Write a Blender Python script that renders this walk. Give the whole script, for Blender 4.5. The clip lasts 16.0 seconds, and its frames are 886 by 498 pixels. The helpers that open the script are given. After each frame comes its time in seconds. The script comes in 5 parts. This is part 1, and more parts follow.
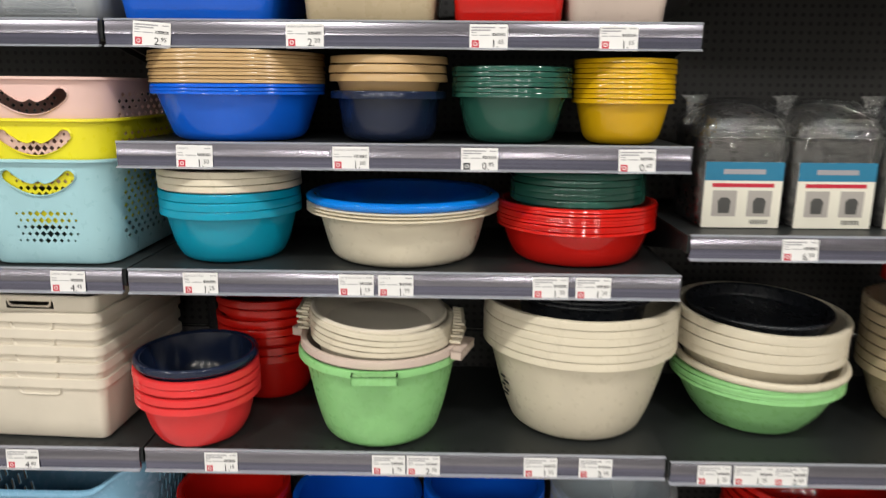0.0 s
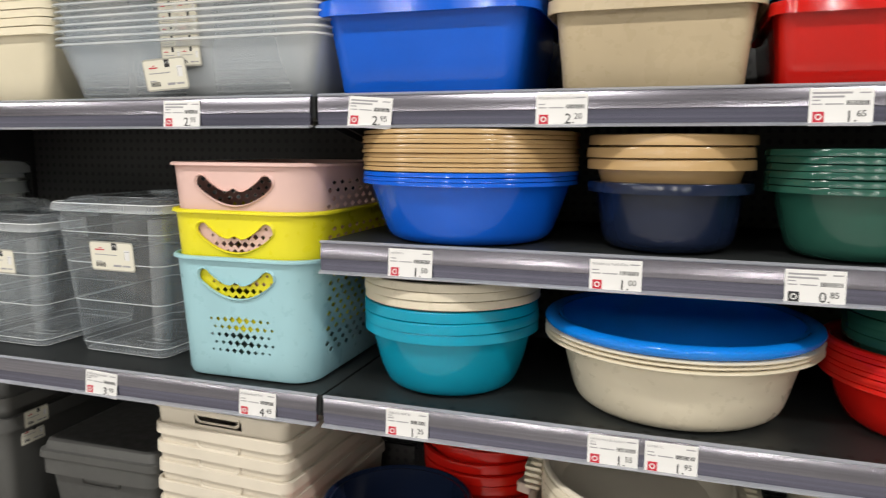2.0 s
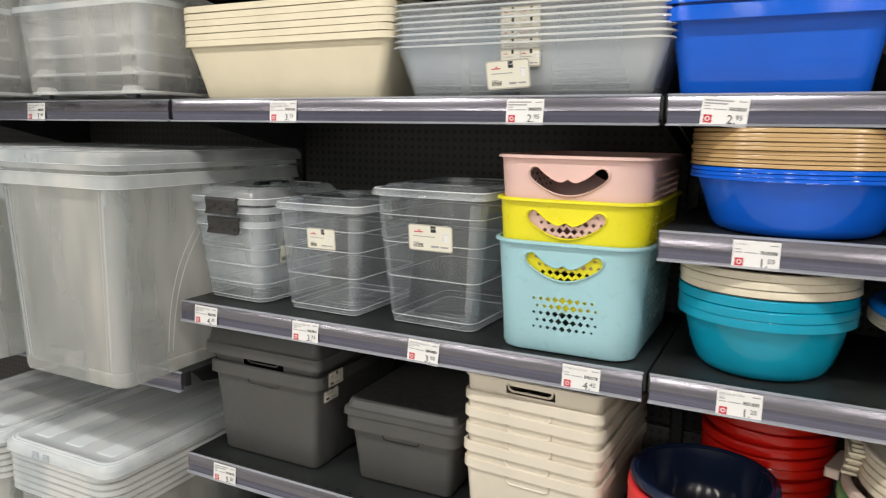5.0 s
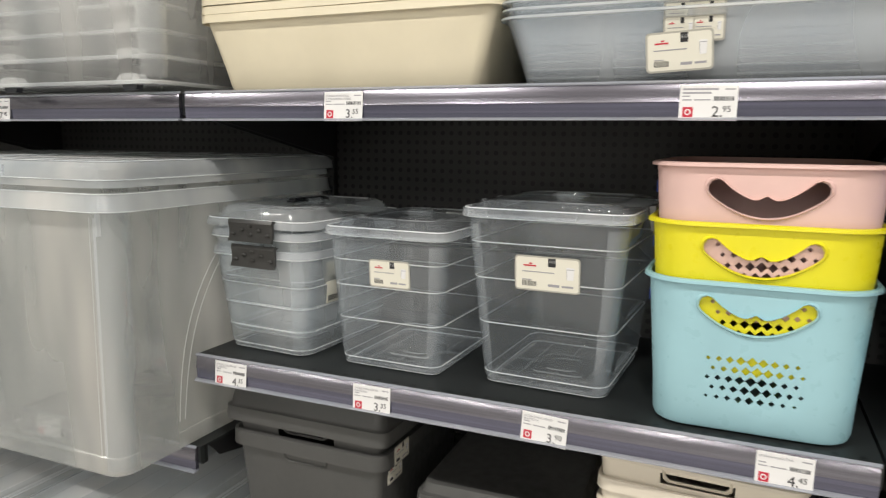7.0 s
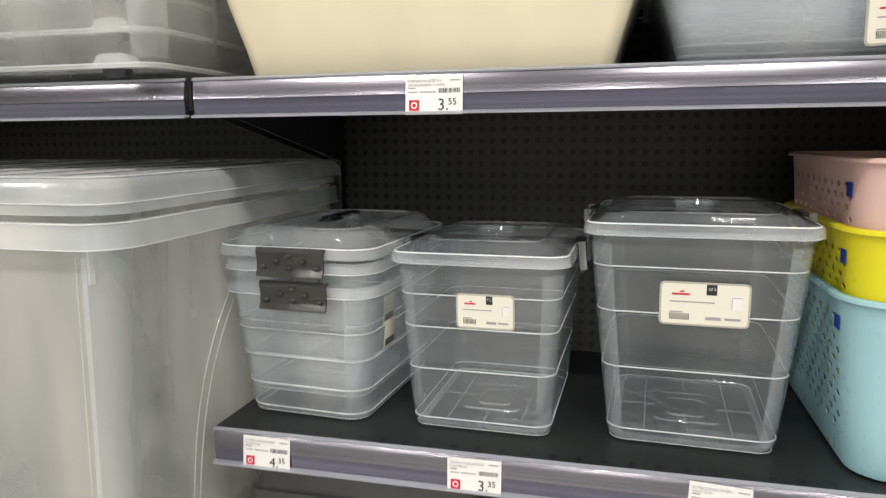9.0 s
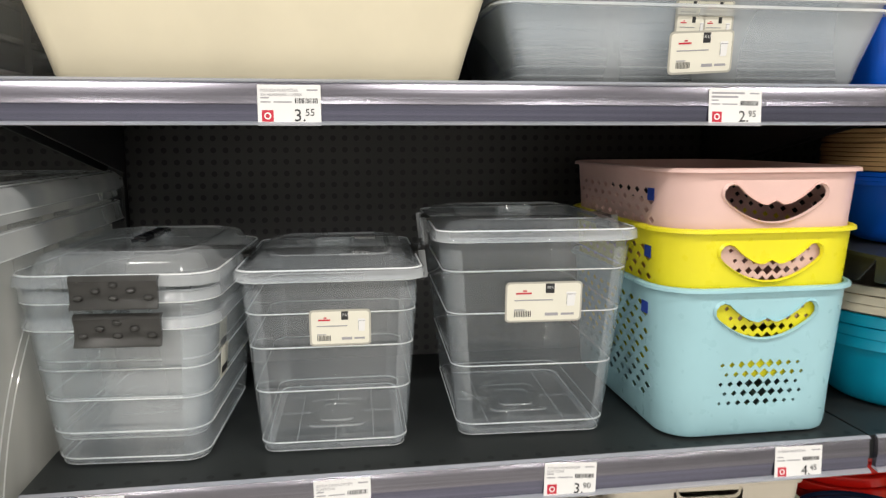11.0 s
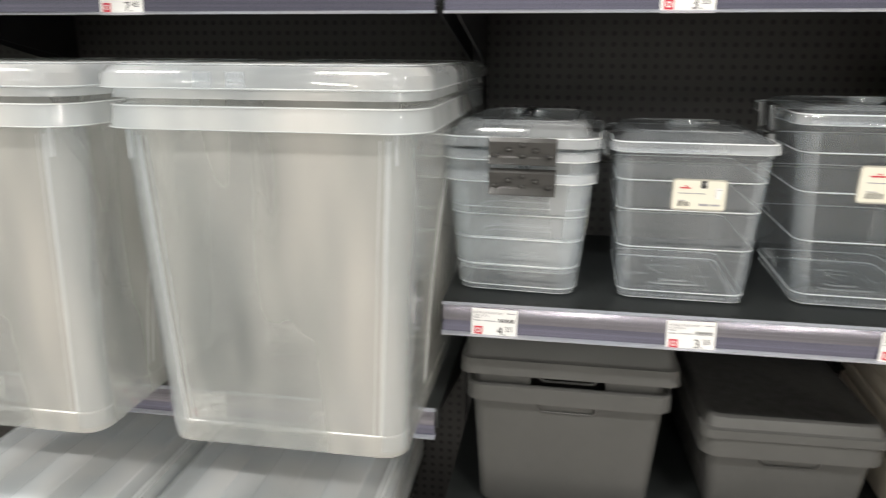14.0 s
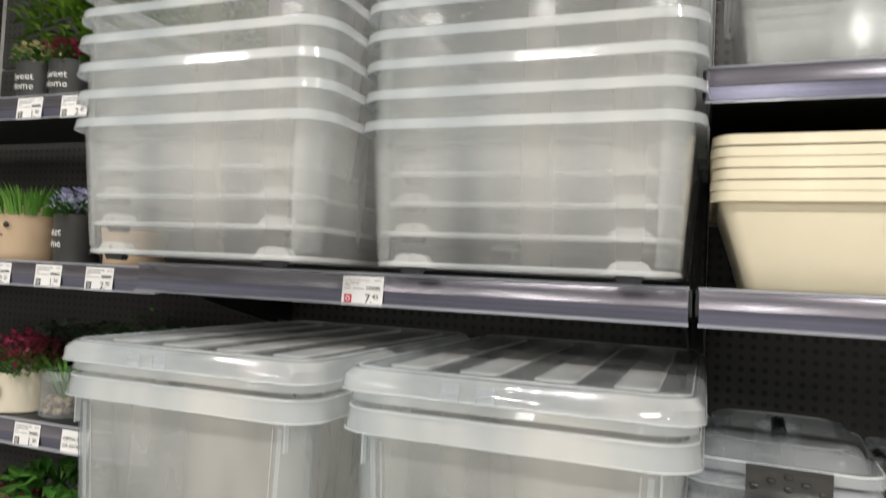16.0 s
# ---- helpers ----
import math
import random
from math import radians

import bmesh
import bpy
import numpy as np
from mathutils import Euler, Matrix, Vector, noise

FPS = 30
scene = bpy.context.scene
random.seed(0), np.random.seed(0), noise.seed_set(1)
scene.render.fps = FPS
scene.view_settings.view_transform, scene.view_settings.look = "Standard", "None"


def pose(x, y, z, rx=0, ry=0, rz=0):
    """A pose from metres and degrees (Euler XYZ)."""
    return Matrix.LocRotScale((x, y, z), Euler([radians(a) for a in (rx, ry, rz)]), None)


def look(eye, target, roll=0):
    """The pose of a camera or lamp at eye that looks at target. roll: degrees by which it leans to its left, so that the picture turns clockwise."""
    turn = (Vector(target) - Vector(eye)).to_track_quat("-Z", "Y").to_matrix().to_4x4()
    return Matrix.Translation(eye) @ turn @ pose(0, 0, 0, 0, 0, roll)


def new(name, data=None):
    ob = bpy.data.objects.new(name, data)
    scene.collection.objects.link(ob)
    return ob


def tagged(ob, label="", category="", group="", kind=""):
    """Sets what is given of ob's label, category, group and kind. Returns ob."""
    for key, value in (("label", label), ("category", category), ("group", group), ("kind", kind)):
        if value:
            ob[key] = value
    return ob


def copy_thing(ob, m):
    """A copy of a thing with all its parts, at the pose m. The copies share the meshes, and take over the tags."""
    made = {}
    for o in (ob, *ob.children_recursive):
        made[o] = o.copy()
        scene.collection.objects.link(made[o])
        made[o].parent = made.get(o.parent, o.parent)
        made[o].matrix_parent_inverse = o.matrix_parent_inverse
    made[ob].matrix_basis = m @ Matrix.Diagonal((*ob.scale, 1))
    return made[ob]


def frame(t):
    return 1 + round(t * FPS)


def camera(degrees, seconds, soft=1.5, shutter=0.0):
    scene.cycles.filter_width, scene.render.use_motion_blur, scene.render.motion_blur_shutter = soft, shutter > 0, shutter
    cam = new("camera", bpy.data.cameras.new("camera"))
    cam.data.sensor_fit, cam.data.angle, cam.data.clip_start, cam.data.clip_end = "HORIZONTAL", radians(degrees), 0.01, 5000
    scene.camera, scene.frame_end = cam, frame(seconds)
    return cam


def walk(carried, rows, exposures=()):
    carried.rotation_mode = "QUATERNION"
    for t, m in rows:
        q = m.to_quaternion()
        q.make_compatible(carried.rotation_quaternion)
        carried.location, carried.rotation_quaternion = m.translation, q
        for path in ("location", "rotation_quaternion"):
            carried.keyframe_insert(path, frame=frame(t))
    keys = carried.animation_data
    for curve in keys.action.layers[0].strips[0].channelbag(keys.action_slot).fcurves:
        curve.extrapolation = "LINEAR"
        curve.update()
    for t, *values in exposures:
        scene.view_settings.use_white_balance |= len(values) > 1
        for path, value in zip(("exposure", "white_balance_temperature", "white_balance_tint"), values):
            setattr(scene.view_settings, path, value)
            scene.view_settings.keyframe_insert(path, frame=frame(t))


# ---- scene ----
cam = camera(64.3, 16.0, 1.2, 0.4)
PATH = [
    (0, (0.59, -1.22, 1.5), (0.56, 0.729, 1.052), 0.5),
    (0.5, (0.57, -1.066, 1.508), (0.427, 0.892, 1.125), 0.5),
    (1, (0.528, -0.947, 1.543), (0.285, 1.013, 1.226), 0.8),
    (1.5, (0.504, -0.892, 1.538), (0.051, 1.036, 1.262), 0.6),
    (2, (0.474, -0.887, 1.532), (-0.139, 0.997, 1.253), 0.3),
    (2.5, (0.448, -0.913, 1.535), (-0.273, 0.93, 1.244), -0.0),
    (3, (0.389, -0.973, 1.543), (-0.396, 0.841, 1.239), -0.4),
    (3.5, (0.333, -1.048, 1.538), (-0.485, 0.752, 1.237), -0.3),
    (4, (0.299, -1.105, 1.534), (-0.546, 0.683, 1.236), 0.1),
    (4.2, (0.288, -1.114, 1.545), (-0.566, 0.667, 1.231), 0.4),
    (6.3, (-0.018, -0.973, 1.541), (-0.916, 0.785, 1.215), 1.1),
    (6.5, (-0.033, -0.94, 1.537), (-0.959, 0.804, 1.217), 1.0),
    (7, (-0.167, -0.889, 1.535), (-0.948, 0.927, 1.229), 0.6),
    (7.5, (-0.295, -0.853, 1.542), (-0.989, 0.999, 1.244), 0.4),
    (8, (-0.371, -0.843, 1.538), (-1.005, 1.028, 1.226), 0.6),
    (8.5, (-0.428, -0.809, 1.527), (-1.018, 1.074, 1.201), 0.3),
    (9, (-0.504, -0.75, 1.535), (-0.994, 1.164, 1.224), -0.5),
    (9.5, (-0.571, -0.691, 1.544), (-0.902, 1.259, 1.248), -1.1),
    (10, (-0.585, -0.673, 1.563), (-0.69, 1.299, 1.251), -1.0),
    (10.2, (-0.592, -0.679, 1.565), (-0.584, 1.297, 1.253), -0.7),
    (12.3, (-0.771, -0.883, 1.506), (-0.387, 1.057, 1.209), -0.1),
    (12.5, (-0.778, -0.891, 1.507), (-0.437, 1.049, 1.164), 0.1),
    (13, (-0.792, -0.91, 1.494), (-0.613, 1.037, 1.071), 0.3),
    (13.5, (-0.785, -0.918, 1.512), (-0.865, 1.007, 0.976), -0.1),
    (14, (-0.844, -0.923, 1.513), (-1.156, 0.979, 0.977), 0.3),
    (14.5, (-0.931, -0.917, 1.531), (-1.403, 0.977, 1.097), 1.4),
    (15, (-0.962, -0.902, 1.556), (-1.561, 0.988, 1.291), 2.2),
    (15.5, (-0.981, -0.89, 1.569), (-1.644, 0.994, 1.468), 2.6),
    (16, (-0.986, -0.886, 1.605), (-1.69, 0.985, 1.685), 2.7),
]
walk(cam, [(t, look(eye, target, roll)) for t, eye, target, roll in PATH], [(0.0, -0.30), (2.0, -0.33), (4.2, -0.33), (7.0, -0.33), (9.0, -0.20), (12.5, -0.19), (13.2, -0.14), (14.0, 0.0), (14.5, 0.0), (15.2, -0.17), (16.0, -0.22)])
scene.cycles.transparent_max_bounces = 40

# ---- light ----
world = bpy.data.worlds.new("store_air")
world.use_nodes = True
scene.world = world
world.node_tree.nodes["Background"].inputs[0].default_value = (0.9, 0.95, 1.0, 1)
world.node_tree.nodes["Background"].inputs[1].default_value = 0.25


def ceiling_lamp(x, y, z, watts, sx, sy, warm=(1.0, 0.965, 0.91)):
    lamp = bpy.data.lights.new("ceiling_lamp", "AREA")
    lamp.shape, lamp.size, lamp.size_y = "RECTANGLE", sx, sy
    lamp.energy, lamp.color = watts, warm
    ob = new("ceiling_lamp", lamp)
    ob.matrix_world = pose(x, y, z)
    return ob


for lx in (-3.0, -1.55, -0.1, 1.35, 2.8):
    ceiling_lamp(lx, -1.45, 3.3, 30, 0.5, 0.09)
for lx in (-4.2, -2.4, -0.6, 1.2, 3.0):
    ceiling_lamp(lx, -5.4, 3.3, 80, 0.14, 2.6)


# ---- materials ----
def nodes_of(name):
    m = bpy.data.materials.new(name)
    m.use_nodes = True
    t = m.node_tree
    return m, t, t.nodes["Principled BSDF"], t.nodes["Material Output"]


def link(t, a, b):
    t.links.new(a, b)


def noise_tex(t, scale, detail=3.0, coord="Object"):
    c = t.nodes.new("ShaderNodeTexCoord")
    n = t.nodes.new("ShaderNodeTexNoise")
    n.inputs["Scale"].default_value, n.inputs["Detail"].default_value = scale, detail
    link(t, c.outputs[coord], n.inputs["Vector"])
    return n


def math_node(t, op, a, b=None, clamp=False):
    n = t.nodes.new("ShaderNodeMath")
    n.operation, n.use_clamp = op, clamp
    for i, v in enumerate((a, b)):
        if v is None:
            continue
        if isinstance(v, (int, float)):
            n.inputs[i].default_value = v
        else:
            link(t, v, n.inputs[i])
    return n.outputs[0]


def mapped(t, value, lo, hi, a=0.0, b=1.0):
    n = t.nodes.new("ShaderNodeMapRange")
    link(t, value, n.inputs[0])
    for i, v in enumerate((lo, hi, a, b)):
        n.inputs[i + 1].default_value = v
    return n.outputs[0]


def mix_colour(t, fac, a, b):
    n = t.nodes.new("ShaderNodeMix")
    n.data_type = "RGBA"
    link(t, fac, n.inputs[0])
    for s, v in ((n.inputs[6], a), (n.inputs[7], b)):
        if isinstance(v, tuple):
            s.default_value = (*v, 1)
        else:
            link(t, v, s)
    return n.outputs[2]


def plastic(name, colour, rough=0.28, bump=0.06, vary=0.06, sss=0.0):
    """Moulded plastic: faint cloudy colour, scuffed gloss, slight sink marks."""
    m, t, p, _ = nodes_of(name)
    n = noise_tex(t, 9.0, 4.0)
    dark = tuple(c * (1 - vary) for c in colour)
    lite = tuple(min(1.0, c * (1 + vary)) for c in colour)
    link(t, mix_colour(t, mapped(t, n.outputs["Fac"], 0.3, 0.7), dark, lite), p.inputs["Base Color"])
    s = noise_tex(t, 60.0, 6.0)
    link(t, mapped(t, s.outputs["Fac"], 0.35, 0.75, rough * 0.8, rough * 1.35), p.inputs["Roughness"])
    b = t.nodes.new("ShaderNodeBump")
    b.inputs["Strength"].default_value, b.inputs["Distance"].default_value = bump, 0.004
    link(t, n.outputs["Fac"], b.inputs["Height"])
    link(t, b.outputs[0], p.inputs["Normal"])
    p.inputs["IOR"].default_value = 1.49
    if sss:
        p.inputs["Subsurface Weight"].default_value = sss
        p.inputs["Subsurface Radius"].default_value = (0.02, 0.02, 0.018)
        p.inputs["Subsurface Scale"].default_value = 0.4
    return m


def see_through(name, tint, haze, haze_colour, rough=0.12, smear=0.0, crease=0.0, back=0.24, cool=(0.87, 0.94, 1.0), streak=0.0):
    """Thin clear or milky polypropylene: part of the light goes straight on, part is scattered by the milky wall."""
    m, t, p, out = nodes_of(name)
    t.nodes.remove(p)
    clear = t.nodes.new("ShaderNodeBsdfTransparent")
    clear.inputs[0].default_value = (*tint, 1)
    dif = t.nodes.new("ShaderNodeBsdfDiffuse")
    dif.inputs[0].default_value = (*haze_colour, 1)
    trl = t.nodes.new("ShaderNodeBsdfTranslucent")
    trl.inputs[0].default_value = (*haze_colour, 1)
    milk = t.nodes.new("ShaderNodeMixShader")
    milk.inputs[0].default_value = back
    link(t, dif.outputs[0], milk.inputs[1])
    link(t, trl.outputs[0], milk.inputs[2])
    body = t.nodes.new("ShaderNodeMixShader")
    n = noise_tex(t, 7.0, 4.0)
    co = t.nodes.new("ShaderNodeTexCoord")
    mp = t.nodes.new("ShaderNodeMapping")
    mp.inputs["Scale"].default_value = (9.0, 9.0, 1.6) if streak else (6.0, 6.0, 1.8)
    link(t, co.outputs["Object"], mp.inputs[0])
    flow = t.nodes.new("ShaderNodeTexNoise")
    flow.inputs["Scale"].default_value, flow.inputs["Detail"].default_value = 1.0, 2.0
    link(t, mp.outputs[0], flow.inputs["Vector"])
    link(t, mapped(t, flow.outputs["Fac"], 0.25, 0.75, max(0.0, haze - 1.5 * smear), haze + 1.5 * smear), body.inputs[0])
    # bluish to warm patches imitate dark and lit areas within the haze colour
    hue = mix_colour(t, mapped(t, flow.outputs["Fac"], 0.28, 0.72), tuple(a * b for a, b in zip(haze_colour, cool)), haze_colour)
    link(t, hue, dif.inputs[0])
    link(t, hue, trl.inputs[0])
    link(t, clear.outputs[0], body.inputs[1])
    link(t, milk.outputs[0], body.inputs[2])
    gloss = t.nodes.new("ShaderNodeBsdfGlossy")
    gloss.inputs["Roughness"].default_value = rough
    graze = t.nodes.new("ShaderNodeLayerWeight")
    graze.inputs["Blend"].default_value = 0.5
    gleam = mapped(t, math_node(t, "POWER", graze.outputs["Facing"], 4.0), 0.0, 1.0, 0.15 if crease else 0.05, 0.8)
    b = t.nodes.new("ShaderNodeBump")
    b.inputs["Strength"].default_value, b.inputs["Distance"].default_value = (1.0, 0.014) if crease else (0.12, 0.004)
    n.inputs["Scale"].default_value = crease or 7.0
    if streak:
        b.inputs["Strength"].default_value, b.inputs["Distance"].default_value = streak, 0.010
    link(t, (flow if streak else n).outputs["Fac"], b.inputs["Height"])
    link(t, b.outputs[0], gloss.inputs["Normal"])
    top = t.nodes.new("ShaderNodeMixShader")
    link(t, gleam, top.inputs[0])
    link(t, body.outputs[0], top.inputs[1])
    link(t, gloss.outputs[0], top.inputs[2])
    link(t, top.outputs[0], out.inputs[0])
    return m


def painted_metal(name, colour, rough=0.45, dots=None, grain=220.0):
    """Powder-coated steel; dots = (pitch, radius, y0, y1, axis) punches a row or a field of small dark holes."""
    m, t, p, _ = nodes_of(name)
    n = noise_tex(t, grain, 2.0)
    w = noise_tex(t, 3.0, 5.0)
    base = mix_colour(t, mapped(t, w.outputs["Fac"], 0.35, 0.7), tuple(c * 0.8 for c in colour), tuple(c * 1.2 for c in colour))
    if dots:
        pitch, radius, lo, hi, axis = dots
        c = t.nodes.new("ShaderNodeTexCoord")
        sep = t.nodes.new("ShaderNodeSeparateXYZ")
        link(t, c.outputs["Object"], sep.inputs[0])
        u = math_node(t, "SUBTRACT", math_node(t, "FRACT", math_node(t, "DIVIDE", sep.outputs[0], pitch)), 0.5)
        other = sep.outputs[axis]
        v = math_node(t, "SUBTRACT", math_node(t, "FRACT", math_node(t, "DIVIDE", other, pitch)), 0.5)
        d = math_node(t, "SQRT", math_node(t, "ADD", math_node(t, "MULTIPLY", u, u), math_node(t, "MULTIPLY", v, v)))
        hole = math_node(t, "LESS_THAN", d, radius / pitch)
        band = math_node(t, "MULTIPLY", math_node(t, "GREATER_THAN", other, lo), math_node(t, "LESS_THAN", other, hi))
        hole = math_node(t, "MULTIPLY", hole, band)
        base = mix_colour(t, hole, base, (0.003, 0.003, 0.003))
    link(t, base, p.inputs["Base Color"])
    p.inputs["Roughness"].default_value = rough
    b = t.nodes.new("ShaderNodeBump")
    b.inputs["Strength"].default_value, b.inputs["Distance"].default_value = 0.08, 0.001
    link(t, n.outputs["Fac"], b.inputs["Height"])
    link(t, b.outputs[0], p.inputs["Normal"])
    return m


def rail_material(name, colour, rough):
    """Extruded price rail: streaked along its length, glossy clear cover."""
    m, t, p, _ = nodes_of(name)
    c = t.nodes.new("ShaderNodeTexCoord")
    mp = t.nodes.new("ShaderNodeMapping")
    mp.inputs["Scale"].default_value = (1.5, 1, 260)
    link(t, c.outputs["Object"], mp.inputs[0])
    n = t.nodes.new("ShaderNodeTexNoise")
    n.inputs["Scale"].default_value = 1.0
    link(t, mp.outputs[0], n.inputs["Vector"])
    link(t, mix_colour(t, mapped(t, n.outputs["Fac"], 0.3, 0.7), tuple(k * 0.8 for k in colour), tuple(k * 1.25 for k in colour)), p.inputs["Base Color"])
    p.inputs["Roughness"].default_value = rough
    p.inputs["Metallic"].default_value = 0.8
    p.inputs["Coat Weight"].default_value, p.inputs["Coat Roughness"].default_value = 0.5, 0.16
    b = t.nodes.new("ShaderNodeBump")
    b.inputs["Strength"].default_value, b.inputs["Distance"].default_value = 0.15, 0.001
    link(t, n.outputs["Fac"], b.inputs["Height"])
    link(t, b.outputs[0], p.inputs["Normal"])
    return m


def paper(name, colour, rough=0.55):
    return plastic(name, colour, rough, 0.02, 0.03)


def foliage(name, a, b):
    m, t, p, _ = nodes_of(name)
    g = t.nodes.new("ShaderNodeNewGeometry")
    link(t, mix_colour(t, g.outputs["Random Per Island"], a, b), p.inputs["Base Color"])
    p.inputs["Roughness"].default_value = 0.5
    return m


